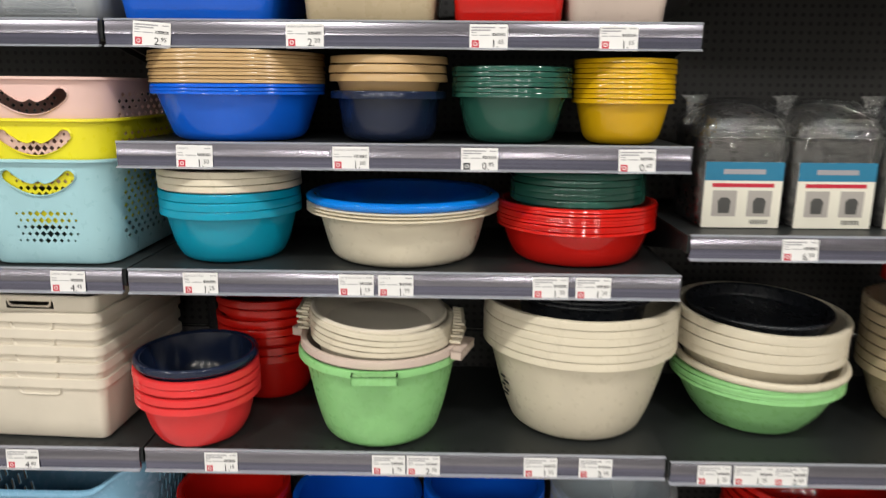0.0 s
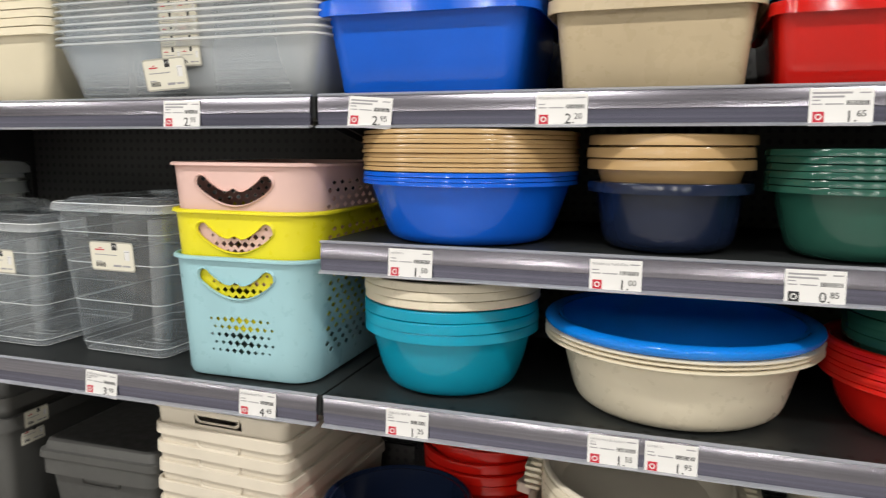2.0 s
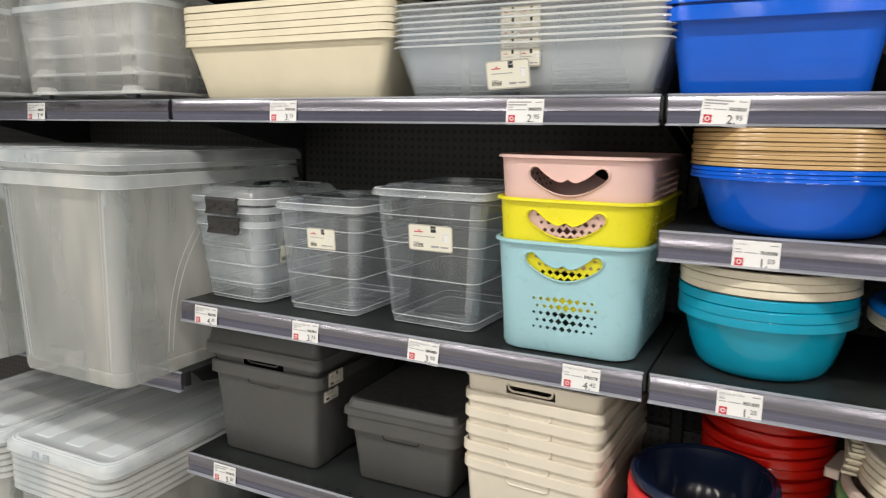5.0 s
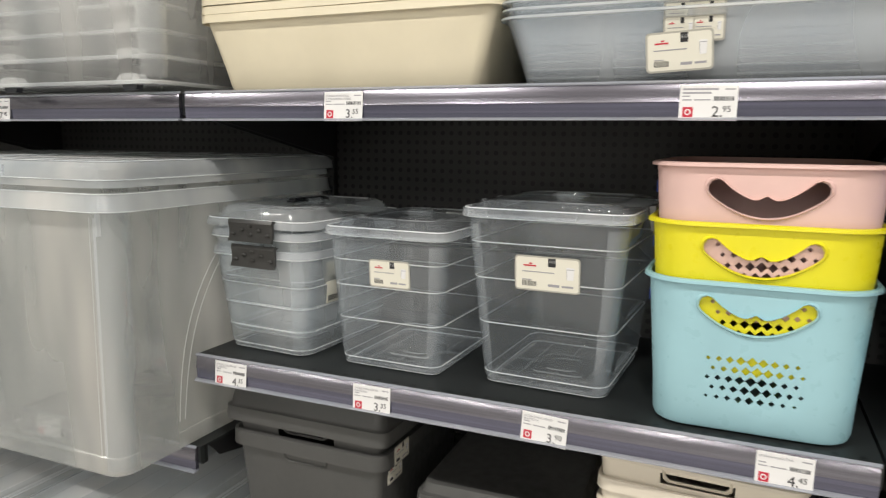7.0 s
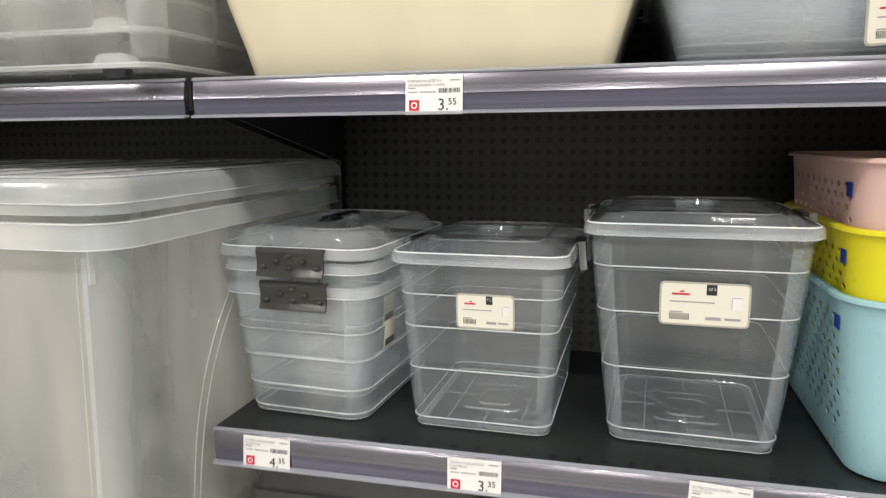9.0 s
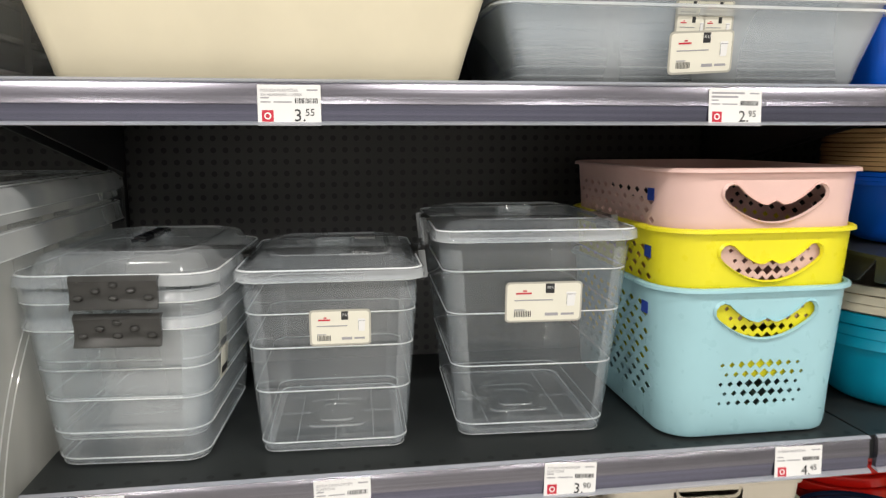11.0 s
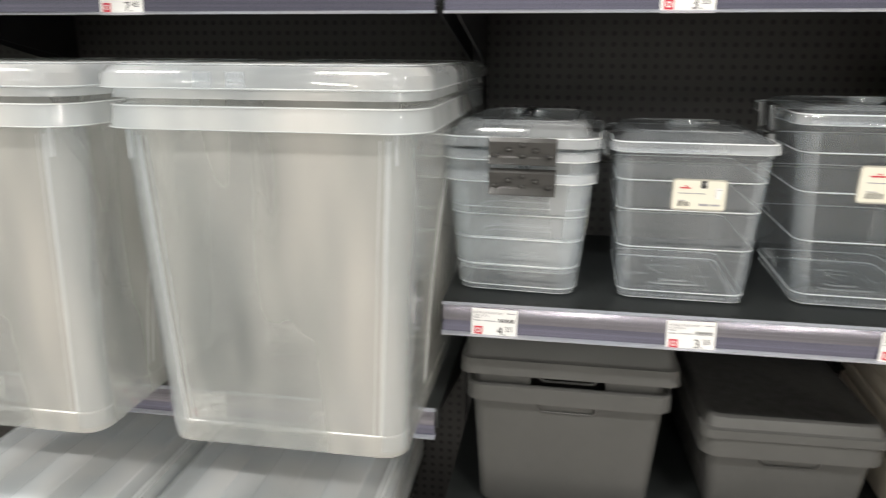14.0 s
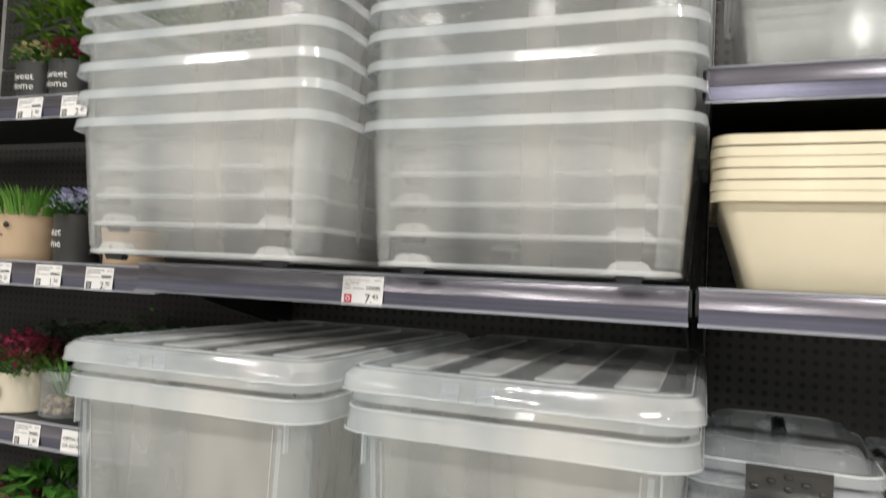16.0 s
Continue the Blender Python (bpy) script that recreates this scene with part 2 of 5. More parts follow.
M = {
    "blue": plastic("blue_plastic", (0.004, 0.112, 0.68), 0.14),
    "sky": plastic("bright_blue_plastic", (0.003, 0.20, 0.74), 0.10),
    "navy": plastic("navy_plastic", (0.009, 0.016, 0.042), 0.15),
    "tan": plastic("tan_plastic", (0.53, 0.35, 0.165), 0.2),
    "beige": plastic("beige_plastic", (0.52, 0.42, 0.27), 0.3),
    "green": plastic("bottle_green_plastic", (0.020, 0.092, 0.066), 0.15),
    "yellow": plastic("mustard_yellow_plastic", (0.64, 0.37, 0.004), 0.18),
    "teal": plastic("teal_plastic", (0.003, 0.3024, 0.4608), 0.16),
    "cream": plastic("cream_plastic", (0.70, 0.63, 0.49), 0.32, sss=0.1),
    "ivory": plastic("ivory_plastic", (0.78, 0.70, 0.52), 0.35, sss=0.1),
    "grey_beige": plastic("grey_beige_plastic", (0.717, 0.65, 0.538), 0.35),
    "pinkish": plastic("pinkish_beige_plastic", (0.62, 0.50, 0.43), 0.33),
    "red": plastic("red_plastic", (0.60, 0.010, 0.006), 0.12),
    "coral": plastic("coral_red_plastic", (0.76, 0.04, 0.042), 0.14),
    "mint": plastic("mint_green_plastic", (0.2835, 0.62, 0.2375), 0.3),
    "pink": plastic("pale_pink_plastic", (0.78, 0.53, 0.48), 0.35),
    "lemon": plastic("lemon_yellow_plastic", (0.82, 0.74, 0.02), 0.33),
    "powder": plastic("powder_blue_plastic", (0.22, 0.45, 0.64), 0.25),
    "ice": plastic("pale_blue_plastic", (0.36, 0.60, 0.66), 0.33),
    "mauve": plastic("brown_plastic", (0.12, 0.06, 0.055), 0.4),
    "slate": plastic("dark_grey_plastic", (0.075, 0.075, 0.072), 0.42),
    "black": plastic("black_plastic", (0.014, 0.016, 0.020), 0.30),
    "latch": plastic("grey_latch_plastic", (0.040, 0.039, 0.037), 0.17),
    "clear": see_through("clear_plastic", (0.955, 0.965, 0.97), 0.135, (0.92, 0.955, 0.985), 0.05, 0.03, streak=0.10),
    "clear_edge": see_through("clear_plastic_edge", (0.95, 0.96, 0.97), 0.21, (0.95, 0.96, 0.97), 0.08, 0.10),
    "hazy": see_through("hazy_clear_plastic", (0.95, 0.965, 0.97), 0.24, (0.95, 0.96, 0.965), 0.07, 0.06, streak=0.12),
    "frost": see_through("frosted_plastic", (0.96, 0.965, 0.965), 0.24, (0.99, 0.96, 0.905), 0.16, 0.11, back=0.42, cool=(0.85, 0.94, 1.0), streak=0.35),
    "frost_edge": see_through("frosted_plastic_edge", (0.96, 0.965, 0.965), 0.38, (0.985, 0.98, 0.965), 0.05, 0.08, back=0.42, streak=0.25),
    "milky": see_through("milky_plastic", (0.975, 0.975, 0.975), 0.24, (0.99, 0.965, 0.925), 0.12, 0.07, back=0.40, cool=(0.88, 0.95, 1.0), streak=0.35),
    "housing": see_through("moulded_milky_plastic", (0.96, 0.96, 0.96), 0.50, (0.985, 0.97, 0.94), 0.06, 0.10),
    # whiter haze for the painted bright lines along rims and lids
    "rim_line": see_through("bright_edge_plastic", (0.96, 0.96, 0.96), 0.55, (0.985, 0.985, 0.975), 0.06, 0.20),
    # near-opaque white: light caught by edges and lids, put into the colour
    "thick": see_through("brightened_milky_plastic", (0.96, 0.96, 0.96), 0.90, (0.985, 0.985, 0.975), 0.08, 0.04),
    "tub_clear": see_through("cloudy_clear_plastic", (0.95, 0.965, 0.975), 0.25, (0.95, 0.96, 0.97), 0.10, 0.06),
    "film": see_through("shrink_wrap_film", (0.98, 0.98, 0.98), 0.015, (0.8, 0.8, 0.8), 0.05, 0.0, 30.0),
    "deck": painted_metal("shelf_steel", (0.022, 0.025, 0.025), 0.45, (0.029, 0.0042, 0.0, 0.029, 1)),
    "bin": plastic("anthracite_plastic", (0.030, 0.029, 0.028), 0.3),
    "steel": painted_metal("dark_steel", (0.016, 0.016, 0.017), 0.5),
    "panel": painted_metal("perforated_steel", (0.033, 0.031, 0.030), 0.5, (0.0190, 0.0046, -9.0, 9.0, 2)),
    "rail": rail_material("rail_strip", (0.205, 0.195, 0.225), 0.24),
    "rail_low": rail_material("rail_strip_low", (0.14, 0.14, 0.20), 0.24),
    "lip": see_through("clear_rail_lip", (0.9, 0.9, 0.92), 0.6, (0.6, 0.6, 0.64), 0.15),
    "paper": paper("label_paper", (0.82, 0.81, 0.80)),
    "card": paper("cream_label", (0.80, 0.77, 0.66)),
    "border": paper("greige_label_edge", (0.44, 0.42, 0.36)),
    "ink": paper("black_ink", (0.02, 0.02, 0.022)),
    "grey_ink": paper("grey_ink", (0.35, 0.34, 0.36)),
    "logo_red": paper("red_ink", (0.55, 0.02, 0.045)),
    "card_blue": paper("teal_blue_card", (0.02, 0.19, 0.33)),
    "logo_blue": paper("blue_sticker", (0.015, 0.05, 0.33)),
    "photo": paper("grey_photo_print", (0.42, 0.39, 0.36)),
    "leaf": foliage("green_leaf", (0.03, 0.12, 0.015), (0.10, 0.26, 0.04)),
    "grass": foliage("bright_grass", (0.06, 0.20, 0.02), (0.16, 0.36, 0.05)),
    "bush": foliage("yellow_green_bush_leaf", (0.06, 0.15, 0.012), (0.19, 0.34, 0.035)),
    "moss": foliage("dusky_succulent_leaf", (0.03, 0.05, 0.03), (0.08, 0.12, 0.07)),
    "wine": foliage("wine_red_petal", (0.14, 0.012, 0.035), (0.30, 0.03, 0.07)),
    "petal": foliage("cream_petal", (0.55, 0.50, 0.25), (0.75, 0.70, 0.45)),
    "lilac": foliage("lilac_petal", (0.36, 0.37, 0.58), (0.62, 0.62, 0.82)),
    "pebble": foliage("tan_pebble", (0.18, 0.13, 0.08), (0.45, 0.36, 0.25)),
    "enamel": plastic("dark_grey_enamel", (0.035, 0.036, 0.036), 0.35),
    "sand": plastic("sand_ceramic", (0.52, 0.38, 0.25), 0.55),
    "bone": plastic("bone_ceramic", (0.66, 0.60, 0.48), 0.45),
    "sage": plastic("sage_green_ceramic", (0.16, 0.19, 0.10), 0.45),
    "magenta": plastic("magenta_glaze", (0.38, 0.02, 0.12), 0.35),
    "floor": plastic("floor_tile", (0.55, 0.53, 0.50), 0.3, 0.02),
    "wall": plastic("painted_wall", (0.62, 0.62, 0.60), 0.7, 0.02),
    "roof": plastic("painted_ceiling", (0.28, 0.28, 0.28), 0.8, 0.02),
    "white": plastic("white_print", (0.8, 0.8, 0.78), 0.5, 0.0),
}


# ---- mesh helpers ----
def part(name, bm, material, parent=None, label="", m=None, smooth=40):
    """Links a bmesh as one mesh object, under a thing or on its own."""
    me = bpy.data.meshes.new(name)
    bmesh.ops.recalc_face_normals(bm, faces=bm.faces[:]) if smooth >= 0 else None
    bm.to_mesh(me)
    bm.free()
    me.materials.append(material)
    for f in me.polygons:
        f.use_smooth = True
    if smooth > 0:
        me.set_sharp_from_angle(angle=radians(smooth))
    ob = new(name, me)
    if parent is not None:
        ob.parent = parent
    if m is not None:
        ob.matrix_basis = m
    if label:
        ob["label"] = label
    return ob


def empty(name, m=None):
    ob = new(name)
    ob.empty_display_size = 0.05
    if m is not None:
        ob.matrix_basis = m
    return ob


def boxes(*specs, bevel=0.0):
    """One bmesh of boxes (x0, x1, y0, y1, z0, z1)."""
    bm = bmesh.new()
    for x0, x1, y0, y1, z0, z1 in specs:
        bmesh.ops.create_cube(bm, size=1, matrix=Matrix.Translation(((x0 + x1) / 2, (y0 + y1) / 2, (z0 + z1) / 2)) @ Matrix.Diagonal((x1 - x0, y1 - y0, z1 - z0, 1)))
    if bevel:
        bmesh.ops.bevel(bm, geom=bm.edges[:], offset=bevel, segments=2, affect="EDGES", profile=0.5)
    return bm


def bridge(bm, rings, closed=True):
    for a, b in zip(rings, rings[1:]):
        n = len(a)
        for i in range(n if closed else n - 1):
            j = (i + 1) % n
            bm.faces.new((a[i], a[j], b[j], b[i]))


def lathe(profile, segs=56, cap0=False, cap1=False, bm=None, wobble=0.0):
    """Revolves (radius, z) pairs round z."""
    bm = bm or bmesh.new()
    rings = []
    for r, z in profile:
        ring = []
        for i in range(segs):
            a = 2 * math.pi * i / segs
            k = 1 + wobble * math.sin(2 * a + 1.3)
            ring.append(bm.verts.new((r * k * math.cos(a), r * k * math.sin(a), z)))
        rings.append(ring)
    bridge(bm, rings)
    if cap0:
        bm.faces.new(rings[0])
    if cap1:
        bm.faces.new(rings[-1])
    return bm


def rounded_ring(hw, hd, r, n=5):
    """Points of a rounded rectangle about the origin."""
    r = min(r, hw * 0.98, hd * 0.98)
    pts = []
    for cx, cy, a0 in ((hw - r, hd - r, 0), (-hw + r, hd - r, 90), (-hw + r, -hd + r, 180), (hw - r, -hd + r, 270)):
        for i in range(n + 1):
            a = radians(a0 + 90 * i / n)
            pts.append((cx + r * math.cos(a), cy + r * math.sin(a)))
    return pts


def loft(sections, cap0=True, cap1=False, n=5, bm=None):
    """Rounded rectangles (z, half width, half depth, corner radius, [offset y]) joined in order."""
    bm = bm or bmesh.new()
    rings = []
    for s in sections:
        z, hw, hd, r = s[:4]
        oy = s[4] if len(s) > 4 else 0.0
        rings.append([bm.verts.new((x, y + oy, z)) for x, y in rounded_ring(hw, hd, r, n)])
    bridge(bm, rings)
    if cap0:
        bm.faces.new(rings[0])
    if cap1:
        bm.faces.new(rings[-1])
    return bm


def prism_between(bm, outline, y0, y1):
    """A prism along y over an outline of (x, z)."""
    a = [bm.verts.new((x, y0, z)) for x, z in outline]
    b = [bm.verts.new((x, y1, z)) for x, z in outline]
    bridge(bm, [a, b])
    bm.faces.new(a)
    bm.faces.new(b)


def extrude_x(profile, x0, x1, bm=None, closed=True):
    bm = bm or bmesh.new()
    a = [bm.verts.new((x0, y, z)) for y, z in profile]
    b = [bm.verts.new((x1, y, z)) for y, z in profile]
    bridge(bm, [a, b], closed)
    if closed:
        bm.faces.new(a)
        bm.faces.new(b)
    return bm


def cut(ob, cutter_bm):
    """Cuts the cutter's prisms out of the mesh for good."""
    me = bpy.data.meshes.new("cutter")
    bmesh.ops.recalc_face_normals(cutter_bm, faces=cutter_bm.faces[:])
    cutter_bm.to_mesh(me)
    cutter_bm.free()
    c = new("cutter", me)
    mod = ob.modifiers.new("holes", "BOOLEAN")
    mod.operation, mod.solver, mod.object = "DIFFERENCE", "EXACT", c
    mod.use_self = True
    dg = bpy.context.evaluated_depsgraph_get()
    dg.update()
    done = bpy.data.meshes.new_from_object(ob.evaluated_get(dg))
    ob.modifiers.clear()
    ob.data = done
    bpy.data.objects.remove(c)
    for f in done.polygons:
        f.use_smooth = True
    done.set_sharp_from_angle(angle=radians(35))


TEXTS = {}


def text_mesh(words, size):
    """Flat letters in the built-in font, upright in the xz plane, facing -y, starting at x = 0."""
    key = (words, round(size, 5))
    if key not in TEXTS:
        cu = bpy.data.curves.new("letters", "FONT")
        cu.body, cu.size, cu.resolution_u, cu.extrude = words, size, 2, 0.00012
        ob = new("letters", cu)
        dg = bpy.context.evaluated_depsgraph_get()
        dg.update()
        me = bpy.data.meshes.new_from_object(ob.evaluated_get(dg))
        me.transform(pose(0, 0, 0, 90))
        weld = bmesh.new()
        weld.from_mesh(me)
        bmesh.ops.remove_doubles(weld, verts=weld.verts[:], dist=0.00001)
        weld.to_mesh(me)
        weld.free()
        bpy.data.objects.remove(ob)
        TEXTS[key] = me
    return TEXTS[key]


def letters(words, size, material, parent, x, y, z, name="lettering", bend=0.0):
    me = text_mesh(words, size).copy()
    if bend:
        for v in me.vertices:
            a = (v.co.x + x) / bend
            v.co = Vector((bend * math.sin(a) - x, bend * (1 - math.cos(a)) + v.co.y, v.co.z))
    me.materials.clear()
    me.materials.append(material)
    ob = new(name, me)
    ob.parent = parent
    ob.location = (x, y, z)
    return ob


# ---- setting ----
def setting(name, bm, material, label, category):
    return tagged(part(name, bm, material), label, category, kind="structure")


# room shell out of view; pale floor and south wall serve as reflectors
setting("floor", boxes((-6, 6, -9, 1.2, -0.1, 0)), M["floor"], "pale polished shop floor of large tiles", "floor")
setting("ceiling", boxes((-6, 6, -9, 1.2, 3.6, 3.7)), M["roof"], "grey painted shop ceiling", "ceiling")
setting("wall_north", boxes((-6, 6, 1.2, 1.3, 0, 3.6)), M["wall"], "plain wall behind the shelving", "wall")
setting("wall_south", boxes((-6, 6, -9.1, -9, 0, 3.6)), M["wall"], "plain pale wall added across the aisle to reflect light", "wall")
setting("wall_east", boxes((6, 6.1, -9.1, 1.3, 0, 3.6)), M["wall"], "plain end wall", "wall")
setting("wall_west", boxes((-6.1, -6, -9.1, 1.3, 0, 3.6)), M["wall"], "plain end wall", "wall")

DEPTH = 0.43
Z5, Z4, Z3, Z2, Z1, Z0 = 1.868, 1.605, 1.403, 1.176, 0.822, 0.42
ZL, ZL0 = 1.008, 0.50


def shelf(x0, x1, z, y=0.0, tone="dark grey steel shelf with a clear-covered price rail"):
    """Steel deck with a folded front, price rail of two flats and a clear lower lip, and two brackets."""
    root = empty("shelf", pose((x0 + x1) / 2, y, z))
    h = (x1 - x0) / 2
    part("deck", extrude_x([(0.002, -0.001), (DEPTH - y, -0.001), (DEPTH - y, -0.006), (0.02, -0.006), (0.02, -0.034), (0.006, -0.034), (0.002, -0.03)], -h + 0.002, h - 0.002), M["deck"], root)
    part("rail_upper", extrude_x([(0.001, 0.0), (-0.003, 0.0005), (-0.0052, -0.002), (-0.0078, -0.023), (0.001, -0.023)], -h + 0.006, h - 0.006), M["rail"], root, "grey price rail, upper flat")
    part("rail_lower", extrude_x([(0.001, -0.0235), (-0.0065, -0.0235), (-0.0060, -0.040), (0.001, -0.040)], -h + 0.006, h - 0.006), M["rail_low"], root, "darker violet grey lower flat")
    part("rail_lip", extrude_x([(0.0, -0.0403), (-0.0075, -0.0403), (-0.012, -0.0425), (-0.012, -0.0445), (0.0, -0.0425)], -h + 0.005, h - 0.005), M["lip"], root, "clear plastic lip")
    part("rail_top_edge", extrude_x([(-0.0025, 0.0008), (-0.0062, -0.0018), (-0.0072, -0.0005), (-0.003, 0.0022)], -h + 0.005, h - 0.005), M["lip"], root, "clear plastic edge")
    for s in (-1, 1):
        bm = bmesh.new()
        x = s * (h - 0.012)
        pts = [(0.03, -0.007), (DEPTH - y - 0.002, -0.007), (DEPTH - y - 0.002, -0.11), (DEPTH - y - 0.06, -0.10), (0.06, -0.04)]
        extrude_x(pts, x - 0.0015, x + 0.0015, bm)
        part("bracket", bm, M["steel"], root)
    return tagged(root, tone, "shelf", "shelves of the wall unit")


def back_bay(x0, x1, y):
    """Perforated back panels, one above the other, with a fine gap."""
    root = empty("back_panel", pose((x0 + x1) / 2, y, 0))
    h = (x1 - x0) / 2 - 0.014
    z = 0.12
    while z < 2.35:
        part("panel", boxes((-h, h, 0, 0.012, z, z + 0.396), bevel=0.002), M["panel"], root)
        z += 0.4
    tagged(root, "black perforated steel back panels of the shelving", "back panel", "back panels")


def upright(x, y):
    root = empty("shelf_upright", pose(x, y, 0))
    part("post", boxes((-0.012, 0.012, -0.006, 0.05, 0, 2.4), bevel=0.002), M["steel"], root)
    bm = bmesh.new()
    z = 0.3
    while z < 2.3:
        for s in (-0.006, 0.006):
            bmesh.ops.create_cube(bm, size=1, matrix=Matrix.Translation((s, -0.0065, z)) @ Matrix.Diagonal((0.004, 0.001, 0.016, 1)))
        z += 0.025
    tagged(part("slot_strip", bm, M["black"], root), kind="stuff")
    tagged(root, "black slotted steel upright between two shelf bays", "upright", "uprights")


LX0 = -1.838
for x0, x1 in ((LX0, -1.0), (-1.0, 0.0), (0.0, 1.0), (1.0, 2.0)):
    back_bay(x0, x1, DEPTH)
back_bay(-2.838, LX0, DEPTH + 0.05)
back_bay(-3.838, -2.838, DEPTH + 0.05)
for x in (LX0, -1.0, 0.0, 1.0, 2.0):
    upright(x, DEPTH - 0.004)
for z in (Z5, Z4, Z2, Z1, Z0):
    shelf(-1.0, 0.0, z)
for z in (Z4, Z3, Z2, Z1, Z0):
    shelf(0.0, 1.0, z)
for z in (1.71, 1.25, 0.812, Z0):
    shelf(1.0, 2.0, z)
for z in (Z4, ZL, ZL0):
    shelf(LX0, -1.0, z)
PZ = (1.905, 1.598, 1.312, 1.045)
for z in PZ:
    shelf(-2.838, LX0 - 0.004, z, 0.06)
    shelf(-3.838, -2.838, z, 0.06)


# ---- price labels ----
TITLES = {
    (-0.734, "3.55"): ("POSUDA PLASTIČNA", "ZA HLADNJAK 11X50X"), (-0.953, "4.35"): ("KUTIJA S POKLOPCEM", "PLASTIČNA"),
    (-0.691, "3.35"): ("KUTIJA S POKLOPCEM", "PLASTIČNA"), (-0.427, "3.90"): ("KUTIJA S POKLOPCEM", "PLASTIČNA"),
    (-0.135, "4.45"): ("KOŠARA PLASTIČNA", ""), (0.308, "2.20"): ("POSUDA 8 L PRAVOKUTNA", ""), (0.110, "1.50"): ("LAVOR 5 L", ""),
    (0.380, "1.00"): ("POSUDA 2 L PLASTIČNA", ""), (0.105, "1.25"): ("ZDJELA PLASTIČNA", "2,5 L"),
    (0.385, "1.55"): ("LAVOR MALI SA SLIKOM", "10 L"), (0.456, "1.95"): ("LAVOR 7 L", ""), (-1.464, "7.45"): ("KUTIJA S POKLOPCEM", "I KOTAČIMA"),
}


def price_label(x, z, price, tilt=0.0, y=-0.0085, red=True, w=0.063, h=0.041):
    """Paper price ticket in the rail; x is its left edge, z the top of the rail."""
    root = empty("price_label", pose(x + w / 2, y, z - 0.004 - h / 2, -4, tilt, 0))
    part("paper", boxes((-w / 2, w / 2, 0, 0.0006, -h / 2, h / 2)), M["paper"], root)
    yy = -0.0002
    s = 0.0115
    lx, lz = -w / 2 + 0.004, -h / 2 + 0.004
    part("emblem", boxes((lx, lx + s, yy, 0, lz, lz + s)), M["logo_red"] if red else M["ink"], root, "red square emblem" if red else "black square emblem")
    bm = bmesh.new()
    bmesh.ops.create_circle(bm, segments=14, radius=0.0036, cap_ends=False, matrix=pose(lx + s / 2, yy - 0.0002, lz + s / 2, 90))
    ring = bm.verts[:]
    inner = [bm.verts.new((v.co.x * 0 + lx + s / 2 + (v.co.x - lx - s / 2) * 0.6, v.co.y, lz + s / 2 + (v.co.z - lz - s / 2) * 0.6)) for v in ring]
    bridge(bm, [ring, inner])
    part("emblem_loop", bm, M["white"], root)
    whole, cents = price.split(".")
    letters(whole + ".", 0.0175, M["ink"], root, 0.004, -0.0003, -h / 2 + 0.0045, "price_digits")
    letters(cents, 0.010, M["ink"], root, 0.0155, -0.0003, -h / 2 + 0.010, "price_digits")
    rows = []
    for i, (a, b) in enumerate(((0.0, 0.62), (0.0, 0.5), (0.0, 0.13), (0.0, 0.16))):
        zz = h / 2 - 0.004 - i * 0.0042
        if i < 2 and (x, price) in TITLES:
            if TITLES[x, price][i]:
                letters(TITLES[x, price][i], 0.0040, M["grey_ink"], root, -w / 2 + 0.003, -0.0003, zz - 0.003, "title_line")
            continue
        rows.append((-w / 2 + 0.003 + a * w, -w / 2 + 0.003 + b * w, yy, 0, zz - (0.0022 if i < 2 else 0.0014), zz))
    rows.append((w / 2 - 0.014, w / 2 - 0.003, yy, 0, h / 2 - 0.006, h / 2 - 0.0045))
    rows.append((-w / 2 + 0.016, -w / 2 + 0.034, yy, 0, h / 2 - 0.0180, h / 2 - 0.0166))
    part("small_print", boxes(*rows), M["grey_ink"], root)
    bars, bx = [], w / 2 - 0.026
    k = int(abs(x) * 977 + z * 131)
    while bx < w / 2 - 0.004:
        k = (k * 37 + 11) % 101
        bw = 0.0005 + 0.0003 * (k % 3)
        bars.append((bx, bx + bw, yy, 0, h / 2 - 0.0185, h / 2 - 0.0135))
        bx += bw + 0.0005 + 0.0003 * (k % 2)
    part("barcode", boxes(*bars), M["ink"], root)
    return tagged(root, "white paper price ticket reading %s in a shelf rail" % price, "price label", "price tickets")


for x, z, price, tilt in (
    (-0.734, Z4, "3.55", 0), (-0.247, Z4, "2.95", 0.5),
    (-0.953, Z2, "4.35", 1), (-0.691, Z2, "3.35", -0.5), (-0.427, Z2, "3.90", 3), (-0.135, Z2, "4.45", 1),
    (0.053, Z4, "2.95", 4), (0.308, Z4, "2.20", 0), (0.612, Z4, "1.65", 0), (0.826, Z4, "1.15", 0),
    (0.110, Z3, "1.50", 0.6), (0.380, Z3, "1.00", 0), (0.601, Z3, "0.85", 0), (0.870, Z3, "0.60", -1),
    (0.105, Z2, "1.25", 0), (0.385, Z2, "1.55", 0), (0.456, Z2, "1.95", 0), (0.732, Z2, "1.30", 0), (0.808, Z2, "1.30", 0),
    (0.120, Z1, "1.15", 0), (0.440, Z1, "1.75", 0), (0.506, Z1, "2.70", 0), (0.728, Z1, "1.55", 0), (0.832, Z1, "2.05", 1),
    (1.056, 0.812, "1.25", 0), (1.200, 0.812, "2.50", 0), (1.165, 1.25, "6.50", 0),
    (-0.917, Z1, "5.20", 0), (-0.585, Z1, "4.55", 0), (-0.262, Z1, "4.60", 0),
    (-1.464, Z4, "7.45", 0), (-1.395, ZL, "11.50", 0), (-1.78, ZL, "11.50", 0),
):
    price_label(x, z, price, tilt, red=price not in ("0.85",))
price_label(1.125, 0.812, "1.25", 0, w=0.075)
